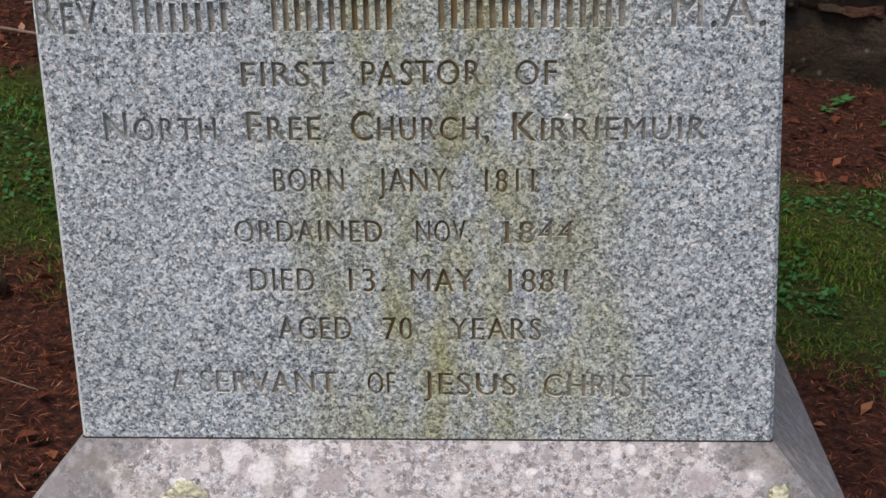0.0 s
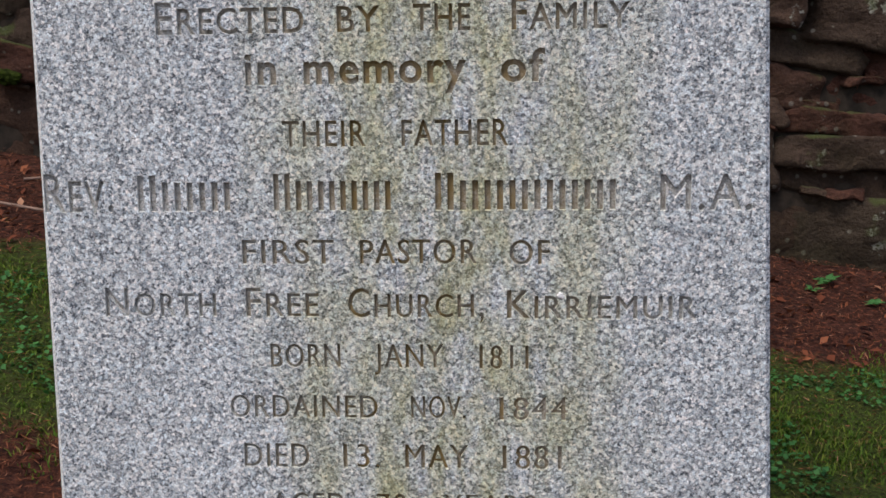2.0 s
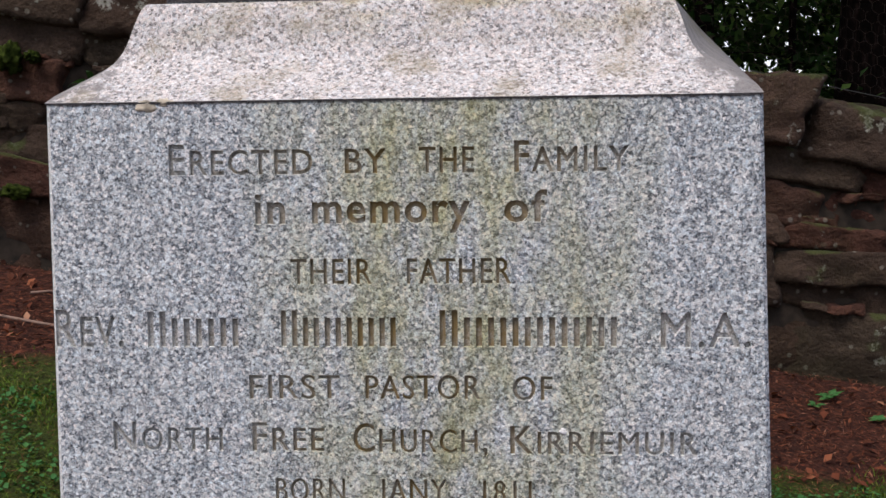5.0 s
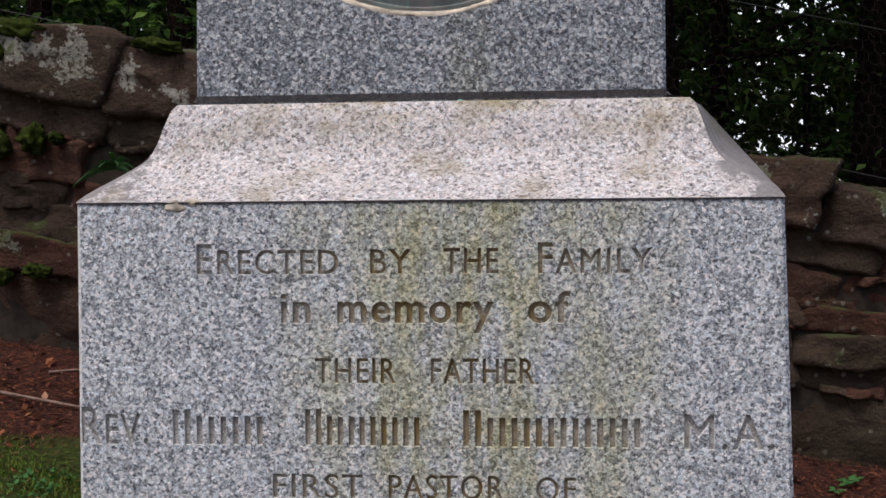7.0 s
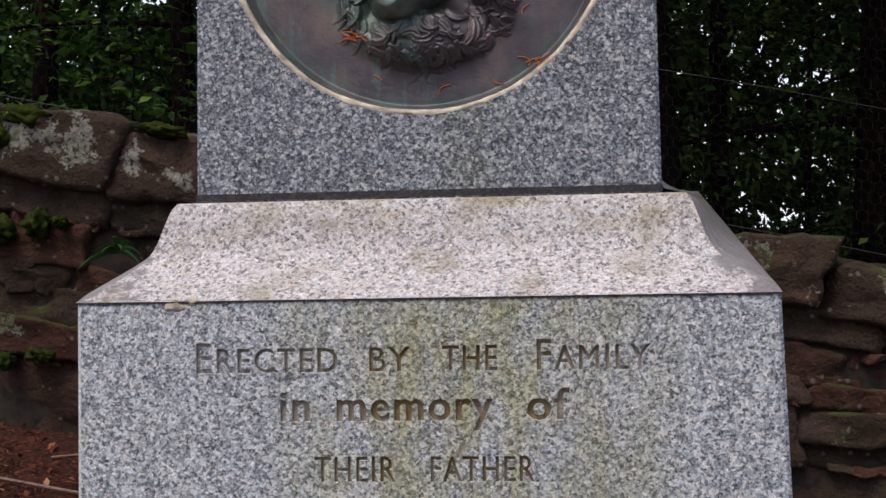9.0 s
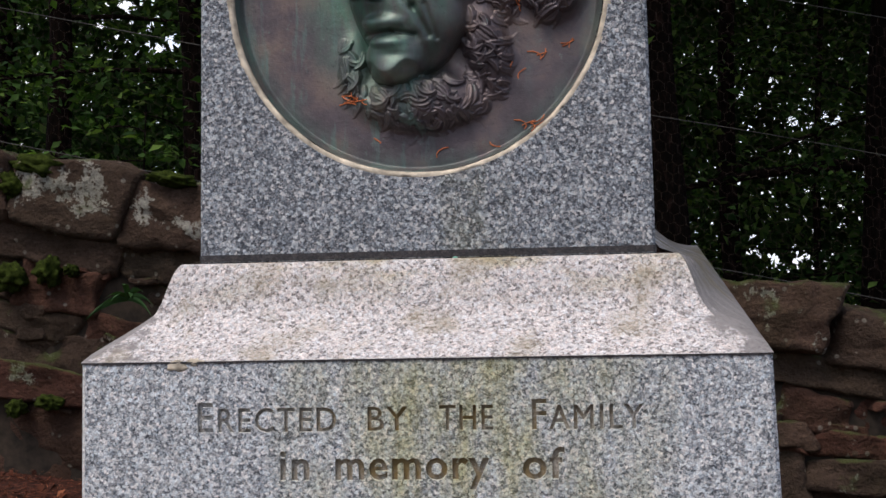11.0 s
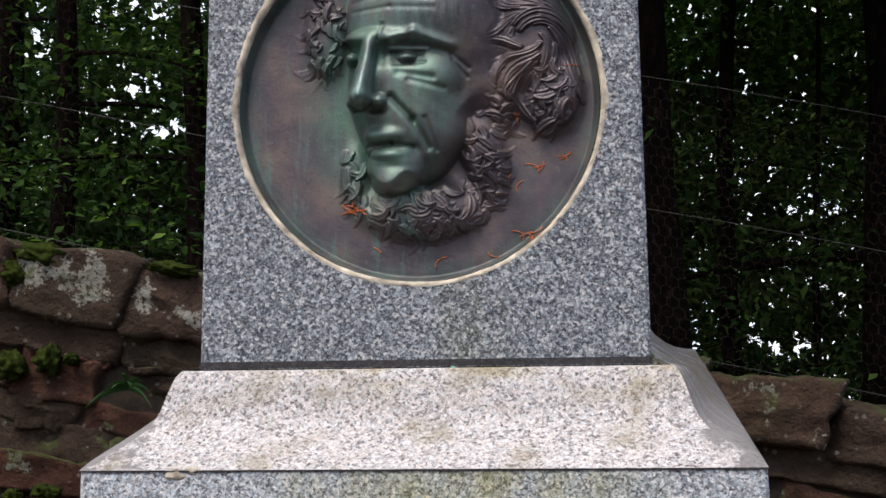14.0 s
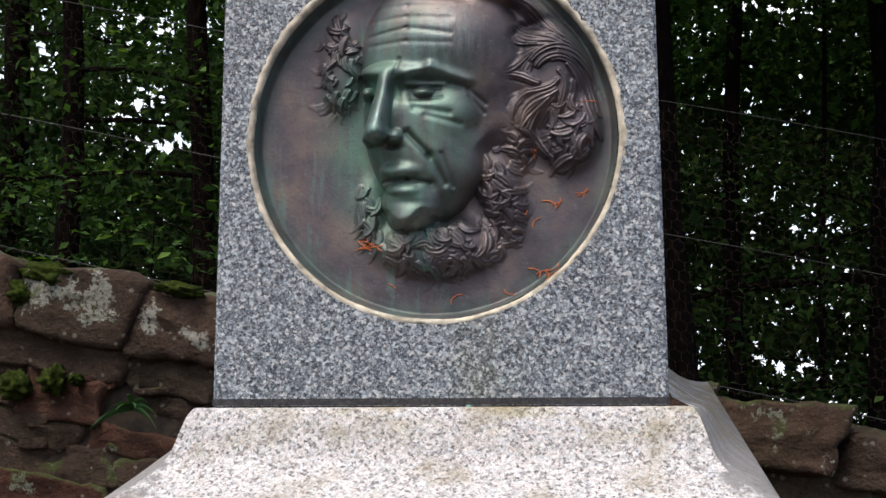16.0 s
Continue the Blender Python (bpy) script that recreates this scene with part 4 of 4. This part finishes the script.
def build_wall():
    rng = random.Random(21)
    xs = np.linspace(-9, 9, 37)
    loops = []
    for x in xs:
        y, t, b = wall_y(x), wall_top(x) - 0.10, wall_foot(x) - 0.4
        loops.append([(x, y + 0.03, b), (x, y + 0.03, t), (x, y + 0.45, t), (x, y + 0.45, b)])
    core = part("core", rings(loops), M_core, wall, "dark earth and rubble in the joints")
    core.matrix_parent_inverse = Matrix.Translation((0, -3.1, 0.9))
    # fractions of the height, and the usual length of a stone, course by course from the ground
    courses = [(0.0, 0.205, 0.46), (0.215, 0.43, 0.50), (0.435, 0.52, 0.34), (0.525, 0.655, 0.24), (0.66, 0.775, 0.40), (0.775, 1.0, 0.39)]
    count = 0
    for c, (f0, f1, usual) in enumerate(courses):
        x = -3.3 + rng.uniform(0, 0.2)
        if c == 5:
            x = -3.37
        while x < 3.2:
            w = usual * rng.uniform(0.7, 1.35) if c < 5 else usual * rng.uniform(0.93, 1.08)
            split = c in (1, 3) and rng.random() < 0.3
            for lo, hi in (((f0, (f0 + f1) / 2), ((f0 + f1) / 2, f1)) if split else ((f0, f1),)):
                mid = x + w / 2
                zb, zt = wall_foot(mid) * (1 - lo) + wall_top(mid) * lo, wall_foot(mid) * (1 - hi) + wall_top(mid) * hi
                if c == 0:
                    zb -= 0.08
                if c == 5:
                    zt += rng.uniform(-0.02, 0.02)
                h = zt - zb
                me = stone_mesh(w * 1.08, 0.36 if c < 5 else 0.46, h * (1.17 if c < 5 else 1.10), count + 1.0, 18.0, 0.15 if c < 5 else 0.12)
                ob = new("stone", me)
                ob.parent = wall
                depth = rng.uniform(-0.025, 0.03) - (0.02 if c == 5 else 0)
                ob.matrix_parent_inverse = Matrix.Translation((0, -3.1, 0.9))
                ob.matrix_basis = pose(mid, wall_y(mid) + 0.18 + depth, (zb + zt) / 2, rng.uniform(-3, 3), 9 + rng.uniform(-4, 4), rng.uniform(-3, 3))
                count += 1
            x += w + rng.uniform(0.0, 0.012)
    # small pinning stones wedged into the joints
    for i in range(110):
        f = rng.choice((0.21, 0.43, 0.52, 0.66, 0.775)) + rng.uniform(-0.02, 0.02)
        mid = rng.uniform(-2.6, 2.4)
        w, h = rng.uniform(0.05, 0.15), rng.uniform(0.018, 0.05)
        z = wall_foot(mid) * (1 - f) + wall_top(mid) * f
        ob = new("stone", stone_mesh(w, 0.16, h, count + 1.0, 8.0, 0.18))
        ob.parent = wall
        ob.matrix_parent_inverse = Matrix.Translation((0, -3.1, 0.9))
        ob.matrix_basis = pose(mid, wall_y(mid) + 0.075 + rng.uniform(-0.02, 0.03), z, rng.uniform(-6, 6), 10 + rng.uniform(-9, 9), rng.uniform(-8, 8))
        count += 1


build_wall()


def moss_cushion(x, z, w, h, seed):
    bm = bmesh.new()
    bmesh.ops.create_icosphere(bm, subdivisions=4, radius=1.0)
    for v in bm.verts:
        n = 1 + 0.5 * noise.noise(v.co * 2.3 + Vector((seed * 5, 0, 0))) + 0.2 * noise.noise(v.co * 9 + Vector((0, seed, 0)))
        v.co = Vector((v.co.x * w, v.co.y * 0.055, v.co.z * h)) * n
    me = bpy.data.meshes.new("moss_cushion")
    bm.to_mesh(me)
    bm.free()
    me.materials.append(M_moss)
    me.polygons.foreach_set("use_smooth", [True] * len(me.polygons))
    ob = new("moss_cushion", me)
    ob.matrix_world = pose(x, wall_y(x) - 0.035, z, 0, 10, 0)
    tagged(ob, "bright green moss cushion on the rubble wall", "moss", "moss on the wall")


for m in ((-1.66, 0.60, 0.10, 0.04, 1), (-1.76, 0.54, 0.05, 0.045, 8), (-1.19, 0.545, 0.085, 0.024, 2), (-1.77, 0.215, 0.055, 0.05, 3), (-1.635, 0.235, 0.04, 0.05, 4), (-1.55, 0.235, 0.02, 0.02, 5), (-1.63, -0.22, 0.045, 0.025, 6), (-1.75, -0.24, 0.03, 0.03, 9), (1.45, -0.52, 0.08, 0.10, 7)):
    moss_cushion(*m)


def build_fern(x, z):
    rng = np.random.default_rng(5)
    fern = thing("fern", "small green fern growing from a joint of the wall", "fern", (x, wall_y(x), z))
    for i in range(9):
        a = -1.35 + 2.7 * i / 8 + rng.normal(0, 0.08)
        length = rng.uniform(0.09, 0.14)
        verts, faces = [], []
        for j in range(9):
            t = j / 8
            px, pz = math.sin(a) * length * t, math.cos(a) * length * t - 0.09 * t * t
            py = -0.01 - 0.07 * t
            wdt = 0.011 * math.sin(math.pi * min(1, t * 0.9 + 0.1)) + 0.001
            verts += [(px - wdt * math.cos(a), py, pz + wdt * math.sin(a)), (px, py - 0.003, pz), (px + wdt * math.cos(a), py, pz - wdt * math.sin(a))]
            if j:
                o = 3 * j
                faces += [(o - 3, o - 2, o + 1, o), (o - 2, o - 1, o + 2, o + 1)]
        part_mesh("frond", mesh_of("frond", verts, faces, M_fern), fern)


build_fern(-1.36, 0.13)


# ---- wire fence over the wall ----
def build_fence():
    fence = thing("wire_fence", "thin rusty wire and hexagonal netting stretched above the wall", "fence", (0, 3.2, 0.3))
    away = Matrix.Translation((0, -3.2, -0.3))

    def strand(over, r=0.0012):
        xs = np.linspace(-5, 5, 41)
        v, f = tube([(x, 3.06, wall_top(x) + over + 0.012 * math.sin(x * 2.1)) for x in xs], [r] * 41, 5)
        ob = part_mesh("wire", mesh_of("wire", v, f, M_wire), fence)
        ob.matrix_parent_inverse = away

    for over in (0.03, 0.54, 1.03):
        strand(over)
    # netting: zigzag rows and short uprights that make hexagons
    pieces = []
    side = 0.024
    for x0, x1 in ((-2.4, -0.8), (0.3, 2.0)):
        for row in range(28):
            pts = []
            for i in range(int((x1 - x0) / (side * 0.866))):
                x = x0 + i * side * 0.866
                up = (i + row) % 2 == 0
                z = wall_top(x) + 0.03 + row * side * 1.5 + (side * 0.25 if up else -side * 0.25)
                pts.append((x, 3.06, z))
                if up:
                    pieces.append(tube([(x, 3.06, z), (x, 3.06, z + side)], [0.0004] * 2, 3))
            pieces.append(tube(pts, [0.0004] * len(pts), 3))
    ob = part_mesh("netting", mesh_of("netting", *joined(pieces), M_net), fence)
    ob.matrix_parent_inverse = away
    tagged(ob, kind="stuff")
    for x in (-3.4, -0.15, 3.4):
        v, f = tube([(x, 3.12, wall_top(x) - 0.9), (x, 3.12, wall_top(x) + 1.12)], [0.035, 0.033], 10)
        ob = part_mesh("post", mesh_of("post", v, f, M_bark), fence)
        ob.matrix_parent_inverse = away


build_fence()


# ---- bright sky and far open country behind the wood ----
def build_backdrop():
    k = Mat("hazy_white_sky", 1.0, spec=0.0)
    haze = k.noise(0.05, 4.0)
    k.link(k.ramp(haze.outputs["Fac"], [(0.35, (0.70, 0.84, 1.0)), (0.65, (1.0, 1.0, 1.0))]), k.b.inputs["Emission Color"])
    k.b.inputs["Emission Strength"].default_value = 1.15
    k.done((0.0, 0.0, 0.0))
    n = 48
    verts = []
    for i in range(n + 1):
        a = math.radians(-62 + 124 * i / n)
        verts += [(90 * math.sin(a), 90 * math.cos(a), -6.0), (90 * math.sin(a), 90 * math.cos(a), 55.0)]
    faces = [(2 * i, 2 * i + 1, 2 * i + 3, 2 * i + 2) for i in range(n)]
    tagged(new("backdrop", mesh_of("backdrop", verts, faces, k.m, True)), "hazy white sky far behind the wood", "sky", kind="structure")


build_backdrop()

# ---- trees ----
# openings in the wood: where they lie (across and up, per metre of distance), how wide, how open
OPENINGS = ((-0.355, 0.262, 0.055, 0.022, 0.38), (-0.335, 0.225, 0.05, 0.014, 0.48), (-0.36, 0.325, 0.07, 0.03, 0.20), (-0.45, 0.30, 0.05, 0.05, 0.12), (0.15, 0.26, 0.09, 0.045, 0.04), (0.16, 0.32, 0.10, 0.05, 0.0),
            (0.16, 0.16, 0.09, 0.04, -0.12), (0.165, 0.095, 0.06, 0.028, -0.02), (0.17, 0.04, 0.07, 0.020, 0.24), (0.10, 0.05, 0.02, 0.02, 0.10))


def in_canopy(c):
    """Which of the leaves at c stay: where the wood is open, ragged holes go right through it, along the slope of the boughs."""
    u, v = (c[:, 0] - 0.17) / (c[:, 1] + 1.44), (c[:, 2] - 0.11) / (c[:, 1] + 1.44)
    ragged = np.array([0.6 * noise.noise((a * 24, b * 48 + a * 6, 3.0)) + noise.noise((a * 115, b * 170 + a * 22, 7.0)) for a, b in zip(u, v)])
    wide = np.full(len(u), -0.9)
    for cu, cv, ru, rv, much in OPENINGS:
        wide = np.maximum(wide, -0.9 + (0.62 + much) * np.exp(-((u - cu) / ru) ** 2 - ((v - cv) / rv) ** 2))
    return ragged + np.random.default_rng(len(u)).normal(0, 0.16, len(u)) > wide


def tree(name, x, y, radius, height, lean, label, leaves, low, seed, leaf=0.07, reach=2.6, limbs=12, crown_label=""):
    rng = np.random.default_rng(seed)
    z0 = float(ground_z(x, y)) - 0.15
    t = thing(name, label, "tree", (x, y, z0), "trees behind the wall")
    pts = [(lean * h + 0.05 * math.sin(h * 1.1 + seed), 0.04 * math.sin(h * 0.8 + seed * 2), h) for h in np.linspace(0, height, 16)]
    radii = [radius * (1.25 if i == 0 else 1 - 0.75 * i / 15) for i in range(16)]
    v, f = tube(pts, radii, 14)
    v = [p + noise.noise_vector(p * 4 + Vector((seed, 0, 0))) * radius * 0.18 for p in v]
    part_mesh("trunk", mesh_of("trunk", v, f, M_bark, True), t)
    centres = []
    for i in range(limbs):
        h = low + (height - low) * (i + rng.uniform(0, 0.8)) / limbs
        a = rng.uniform(0, 2 * np.pi)
        long = reach * rng.uniform(0.5, 1.0) * (1 - 0.5 * (h - low) / max(0.1, height - low))
        k = min(15, int(h / height * 15))
        base = Vector(pts[k])
        base.z = h
        limb = []
        rise = rng.uniform(-0.15, 0.45)
        for j in range(7):
            s = j / 6
            limb.append(base + Vector((math.cos(a + 0.3 * s) * long * s, math.sin(a + 0.3 * s) * long * s, rise * long * s - 0.25 * long * s * s)))
        v, f = tube(limb, [max(0.004, radius * 0.22 * (1 - 0.9 * j / 6)) for j in range(7)], 6)
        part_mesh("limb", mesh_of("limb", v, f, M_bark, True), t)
        n = int(leaves / limbs)
        s = rng.beta(2.2, 1.3, n)
        ii = np.clip(s * 6, 0, 5.999)
        L = np.array(limb)
        lo = ii.astype(int)
        p = L[lo] + (L[lo + 1] - L[lo]) * (ii - lo)[:, None]
        spray = np.stack([rng.normal(0, 0.24, n), rng.normal(0, 0.24, n), rng.normal(-0.06, 0.10, n)], 1) * long / 1.8
        tufts = rng.normal(0, 0.22, (max(1, n // 14), 3)) * np.array([1, 1, 0.45])
        centres.append(p + spray * 0.7 + tufts[rng.integers(0, len(tufts), n)])
    c = np.concatenate(centres)
    c = c[in_canopy(c + np.array((x, y, z0)))]
    ob = part_mesh("crown", leaves_mesh("crown", c, rng.uniform(0.6, 1.3, len(c)) * leaf, M_leaf, rng), t, crown_label)
    return t


tree("pine_tree", -2.98, 6.0, 0.085, 9.0, -0.01, "slender tree with scaly reddish bark and dark foliage", 7000, 1.6, 31)
tree("beech_tree", -2.13, 6.0, 0.085, 9.5, 0.0, "slender dark-trunked tree with drooping leafy boughs", 7000, 1.7, 32)
tree("beech_tree", 0.665, 5.0, 0.125, 9.5, 0.0, "dark straight-trunked tree close behind the wall", 6500, 2.0, 33)
tree("beech_tree", 1.25, 7.0, 0.07, 9.0, 0.02, "thin dark-trunked tree with layered leafy boughs", 6500, 0.8, 34)
tree("sapling", 1.86, 7.0, 0.03, 5.0, 0.0, "thin sapling with sparse sunlit leaves", 3000, 0.5, 35, 0.06, 1.6, 9)
tree("beech_tree", 2.05, 6.0, 0.19, 10.0, 0.0, "thick dark tree trunk with leafy boughs", 6500, 1.6, 36)
tree("beech_tree", -4.4, 8.2, 0.13, 10.0, 0.0, "tall leafy tree in the wood", 6500, 0.9, 37)
tree("beech_tree", -0.6, 8.5, 0.13, 10.0, 0.0, "tall leafy tree in the wood", 6500, 0.9, 38)
tree("beech_tree", 3.6, 9.0, 0.13, 10.0, 0.0, "tall leafy tree in the wood", 6500, 0.8, 39)


def woods(name, label, count, box, sizes, gap, material, seed, flat=0.9):
    rng = np.random.default_rng(seed)
    (x0, x1), (y0, y1), (z0, z1) = box
    x, y, z = rng.uniform(x0, x1, count), rng.uniform(y0, y1, count), rng.uniform(z0, z1, count)
    clump = np.array([noise.noise((a * 0.8, b * 0.8, c * 1.3)) + 0.6 * noise.noise((a * 2.6, b * 2.6, c * 3.8)) for a, b, c in zip(x, y, z)])
    c = np.stack([x, y, z], 1)[clump > gap]
    c = c[in_canopy(c)]
    ob = new(name, leaves_mesh(name, c, rng.uniform(*sizes, len(c)), material, rng, flat))
    tagged(ob, label, "woodland", kind="stuff")


woods("far_woods", "dense dark leafy woodland with bright gaps of sky", 210000, ((-14, 13), (13, 24), (-0.5, 11)), (0.12, 0.26), -0.3, M_shaded_leaf, 77)
woods("undergrowth", "leafy dark undergrowth behind the wall", 120000, ((-6, 5.5), (6.8, 12), (-0.8, 5.2)), (0.06, 0.13), 0.0, M_leaf, 78, 0.7)
woods("dark_thicket", "dark thicket of leaves in the shade", 38000, ((0.2, 6.5), (7.5, 12), (0.3, 5.4)), (0.08, 0.16), -0.05, M_shaded_leaf, 79, 0.8)
woods("leafy_thicket", "dark thicket of leaves in the shade", 42000, ((-7.5, -0.5), (7.2, 12), (-0.6, 2.6)), (0.07, 0.15), -0.1, M_shaded_leaf, 80, 0.8)
# unseen trees, added so that their crowns keep skylight off wall and ground
for x, y, s in ((2.6, 3.9, 54), (-4.2, 4.8, 51), (-0.4, 4.5, 53), (3.6, 4.6, 52)):
    tree("shade_tree", x, y, 0.16, 10.0, 0.0, "unseen tree added to shade the wall with its boughs", 15000, 4.7, s, 0.13, 4.6, 18)


# ---- grass, litter and small things on the ground ----
def band_edges(x):
    """Near and far edge of the strip of grass."""
    wob = 0.09 * np.sin(x * 5.3) + 0.06 * np.sin(x * 11.7 + 1)
    return 1.06 + 0.10 * np.tanh(x) + wob * 0.6, 2.03 + wob


def build_grass():
    rng = np.random.default_rng(8)
    n = 150000
    x = rng.uniform(-2.6, 2.4, n) + rng.normal(0, 0.25, n)
    y = rng.uniform(0.7, 2.4, n)
    lo, hi = band_edges(x)
    edge = np.minimum(y - lo, hi - y) / 0.12
    thick = np.array([noise.noise((a * 3.5, b * 3.5, 2.0)) for a, b in zip(x, y)])
    keep = (edge + rng.normal(0, 0.7, n) > 0) & (thick + rng.normal(0, 0.25, n) > -0.35)
    x, y, thick = x[keep], y[keep], thick[keep]
    n = len(x)
    z = ground_z(x, y)
    h, a, bend = rng.uniform(0.006, 0.019, n) * (1 + 0.5 * np.clip(thick, 0, 1)), rng.uniform(0, 2 * np.pi, n), rng.uniform(0.4, 1.9, n)
    w = rng.uniform(0.0010, 0.0022, n)
    sx, sy, dx, dy = -np.sin(a) * w, np.cos(a) * w, np.cos(a) * h * bend, np.sin(a) * h * bend
    base = np.stack([x, y, z - 0.005], 1)
    v = np.stack([base + np.stack([sx, sy, 0 * x], 1), base - np.stack([sx, sy, 0 * x], 1),
                  base + np.stack([dx * 0.4 - sx * 0.8, dy * 0.4 - sy * 0.8, h * 0.7], 1), base + np.stack([dx * 0.4 + sx * 0.8, dy * 0.4 + sy * 0.8, h * 0.7], 1),
                  base + np.stack([dx, dy, h * 0.95], 1)], 1).reshape(-1, 3)
    faces = []
    for i in range(n):
        o = 5 * i
        faces += [(o, o + 1, o + 2, o + 3), (o + 3, o + 2, o + 4)]
    tagged(new("grass", mesh_of("grass", v, faces, M_grass)), "short damp green grass in patches on the slope", "grass", kind="stuff")
    # clover and broad weeds among it
    m = 17000
    cx = rng.uniform(-2.5, 2.3, m) + rng.normal(0, 0.2, m)
    lo, hi = band_edges(cx)
    cy = lo + (hi - lo) * rng.uniform(0.0, 1.0, m)
    seat = np.array([noise.noise((a * 4, b * 4, 9.0)) for a, b in zip(cx, cy)])
    keep = seat > -0.05
    c = np.stack([cx, cy, ground_z(cx, cy) + rng.uniform(0.004, 0.022, m)], 1)[keep]
    tagged(new("clover", leaves_mesh("clover", c, rng.uniform(0.008, 0.02, len(c)), M_clover, rng, 0.35, 0.9)), "low round-leaved weeds among the grass", "weeds", kind="stuff")


build_grass()


def build_litter():
    rng = np.random.default_rng(9)
    n = 120000
    x = rng.uniform(-2.6, 2.4, n) + rng.normal(0, 0.25, n)
    y = np.clip(rng.uniform(-0.3, 2.85, n) + rng.normal(0, 0.15, n), -1.2, 2.88)
    lo, hi = band_edges(x)
    inside = (y > lo) & (y < hi)
    keep = (~inside | (rng.random(n) < 0.18)) & ~((np.abs(x) < 0.54) & (y > -0.14) & (y < 0.94))
    x, y = x[keep], y[keep]
    c = np.stack([x, y, ground_z(x, y) + rng.uniform(0.004, 0.018, len(x))], 1)
    me = leaves_mesh("needle_litter", c, rng.uniform(0.010, 0.030, len(x)), M_litter, rng, 0.3, 0.11)
    tagged(new("needle_litter", me), "brown needles and leaf scraps lying on the soil", "litter", kind="stuff")
    m = 2600
    x = np.where(rng.random(m) < 0.5, rng.uniform(-2.6, -0.5, m), rng.uniform(0.4, 2.4, m))
    y = rng.uniform(0.0, 2.85, m)
    lo, hi = band_edges(x)
    keep = (y < lo) | (y > hi)
    x, y = x[keep], y[keep]
    c = np.stack([x, y, ground_z(x, y) + 0.012], 1)
    tagged(new("fallen_leaves", leaves_mesh("fallen_leaves", c, rng.uniform(0.015, 0.045, len(x)), M_litter, rng, 0.4, 0.6)), "small curled brown leaves on the soil", "leaves", kind="stuff")


build_litter()


def stick(points, r, label):
    pts = [(x, y, float(ground_z(x, y)) + 0.012) for x, y in points]
    v, f = tube(pts, [r * (1 - 0.5 * i / (len(pts) - 1)) for i in range(len(pts))], 7)
    v = [p + noise.noise_vector(p * 20) * r * 0.5 for p in v]
    tagged(new("fallen_stick", mesh_of("fallen_stick", v, f, M_twig, True)), label, "stick", "sticks on the soil")


stick([(-1.9, 2.33), (-1.6, 2.31), (-1.3, 2.28), (-1.0, 2.3)], 0.007, "long thin pale stick lying on the soil")
stick([(-1.5, 2.55), (-1.42, 2.62), (-1.36, 2.6)], 0.005, "short dark twig on the soil")
stick([(-0.9, 0.55), (-0.8, 0.6), (-0.72, 0.58)], 0.0018, "short dark twig on the soil")


def field_stone(x, y, w, h, seed):
    me = stone_mesh(w, w * 0.8, h, seed, 2.6, 0.2)
    ob = new("field_stone", me)
    ob.matrix_world = pose(x, y, float(ground_z(x, y)) + h * 0.2, 0, 0, seed * 40)
    tagged(ob, "pinkish loose stone half sunk in the soil", "stone", "loose stones")


field_stone(-0.93, 0.88, 0.10, 0.07, 3)
field_stone(-0.90, 0.72, 0.05, 0.03, 5)


def weed(x, y, size, seed):
    rng = np.random.default_rng(seed)
    plant = thing("weed", "small green broad-leaved weed on the bare soil", "weed", (x, y, float(ground_z(x, y))), "weeds by the wall")
    for i in range(7):
        a, up = i * 0.9 + rng.normal(0, 0.2), rng.uniform(0.3, 0.9)
        d, n = Vector((math.cos(a), math.sin(a), up)), Vector((-math.sin(a), math.cos(a), 0))
        verts = [Vector((0, 0, 0.0)), d * size * 0.5 + n * size * 0.28, d * size * 0.5 + Vector((0, 0, 0.004)), d * size * 0.5 - n * size * 0.28, d * size + Vector((0, 0, -0.3 * size))]
        part_mesh("leaf", mesh_of("leaf", verts, [(0, 3, 2), (0, 2, 1), (2, 3, 4), (1, 2, 4)], M_clover), plant)


for w in ((1.09, 2.69, 0.05, 1), (1.03, 2.60, 0.035, 2), (1.21, 2.55, 0.04, 3), (-1.33, 2.62, 0.03, 4), (-1.02, 2.02, 0.045, 5), (1.2, 1.08, 0.04, 6), (0.98, 1.12, 0.035, 7)):
    weed(*w)
tree("shrub", -1.72, 4.1, 0.012, 1.5, 0.0, "small pale green shrub behind the wall", 900, 0.7, 61, 0.05, 0.55, 9)
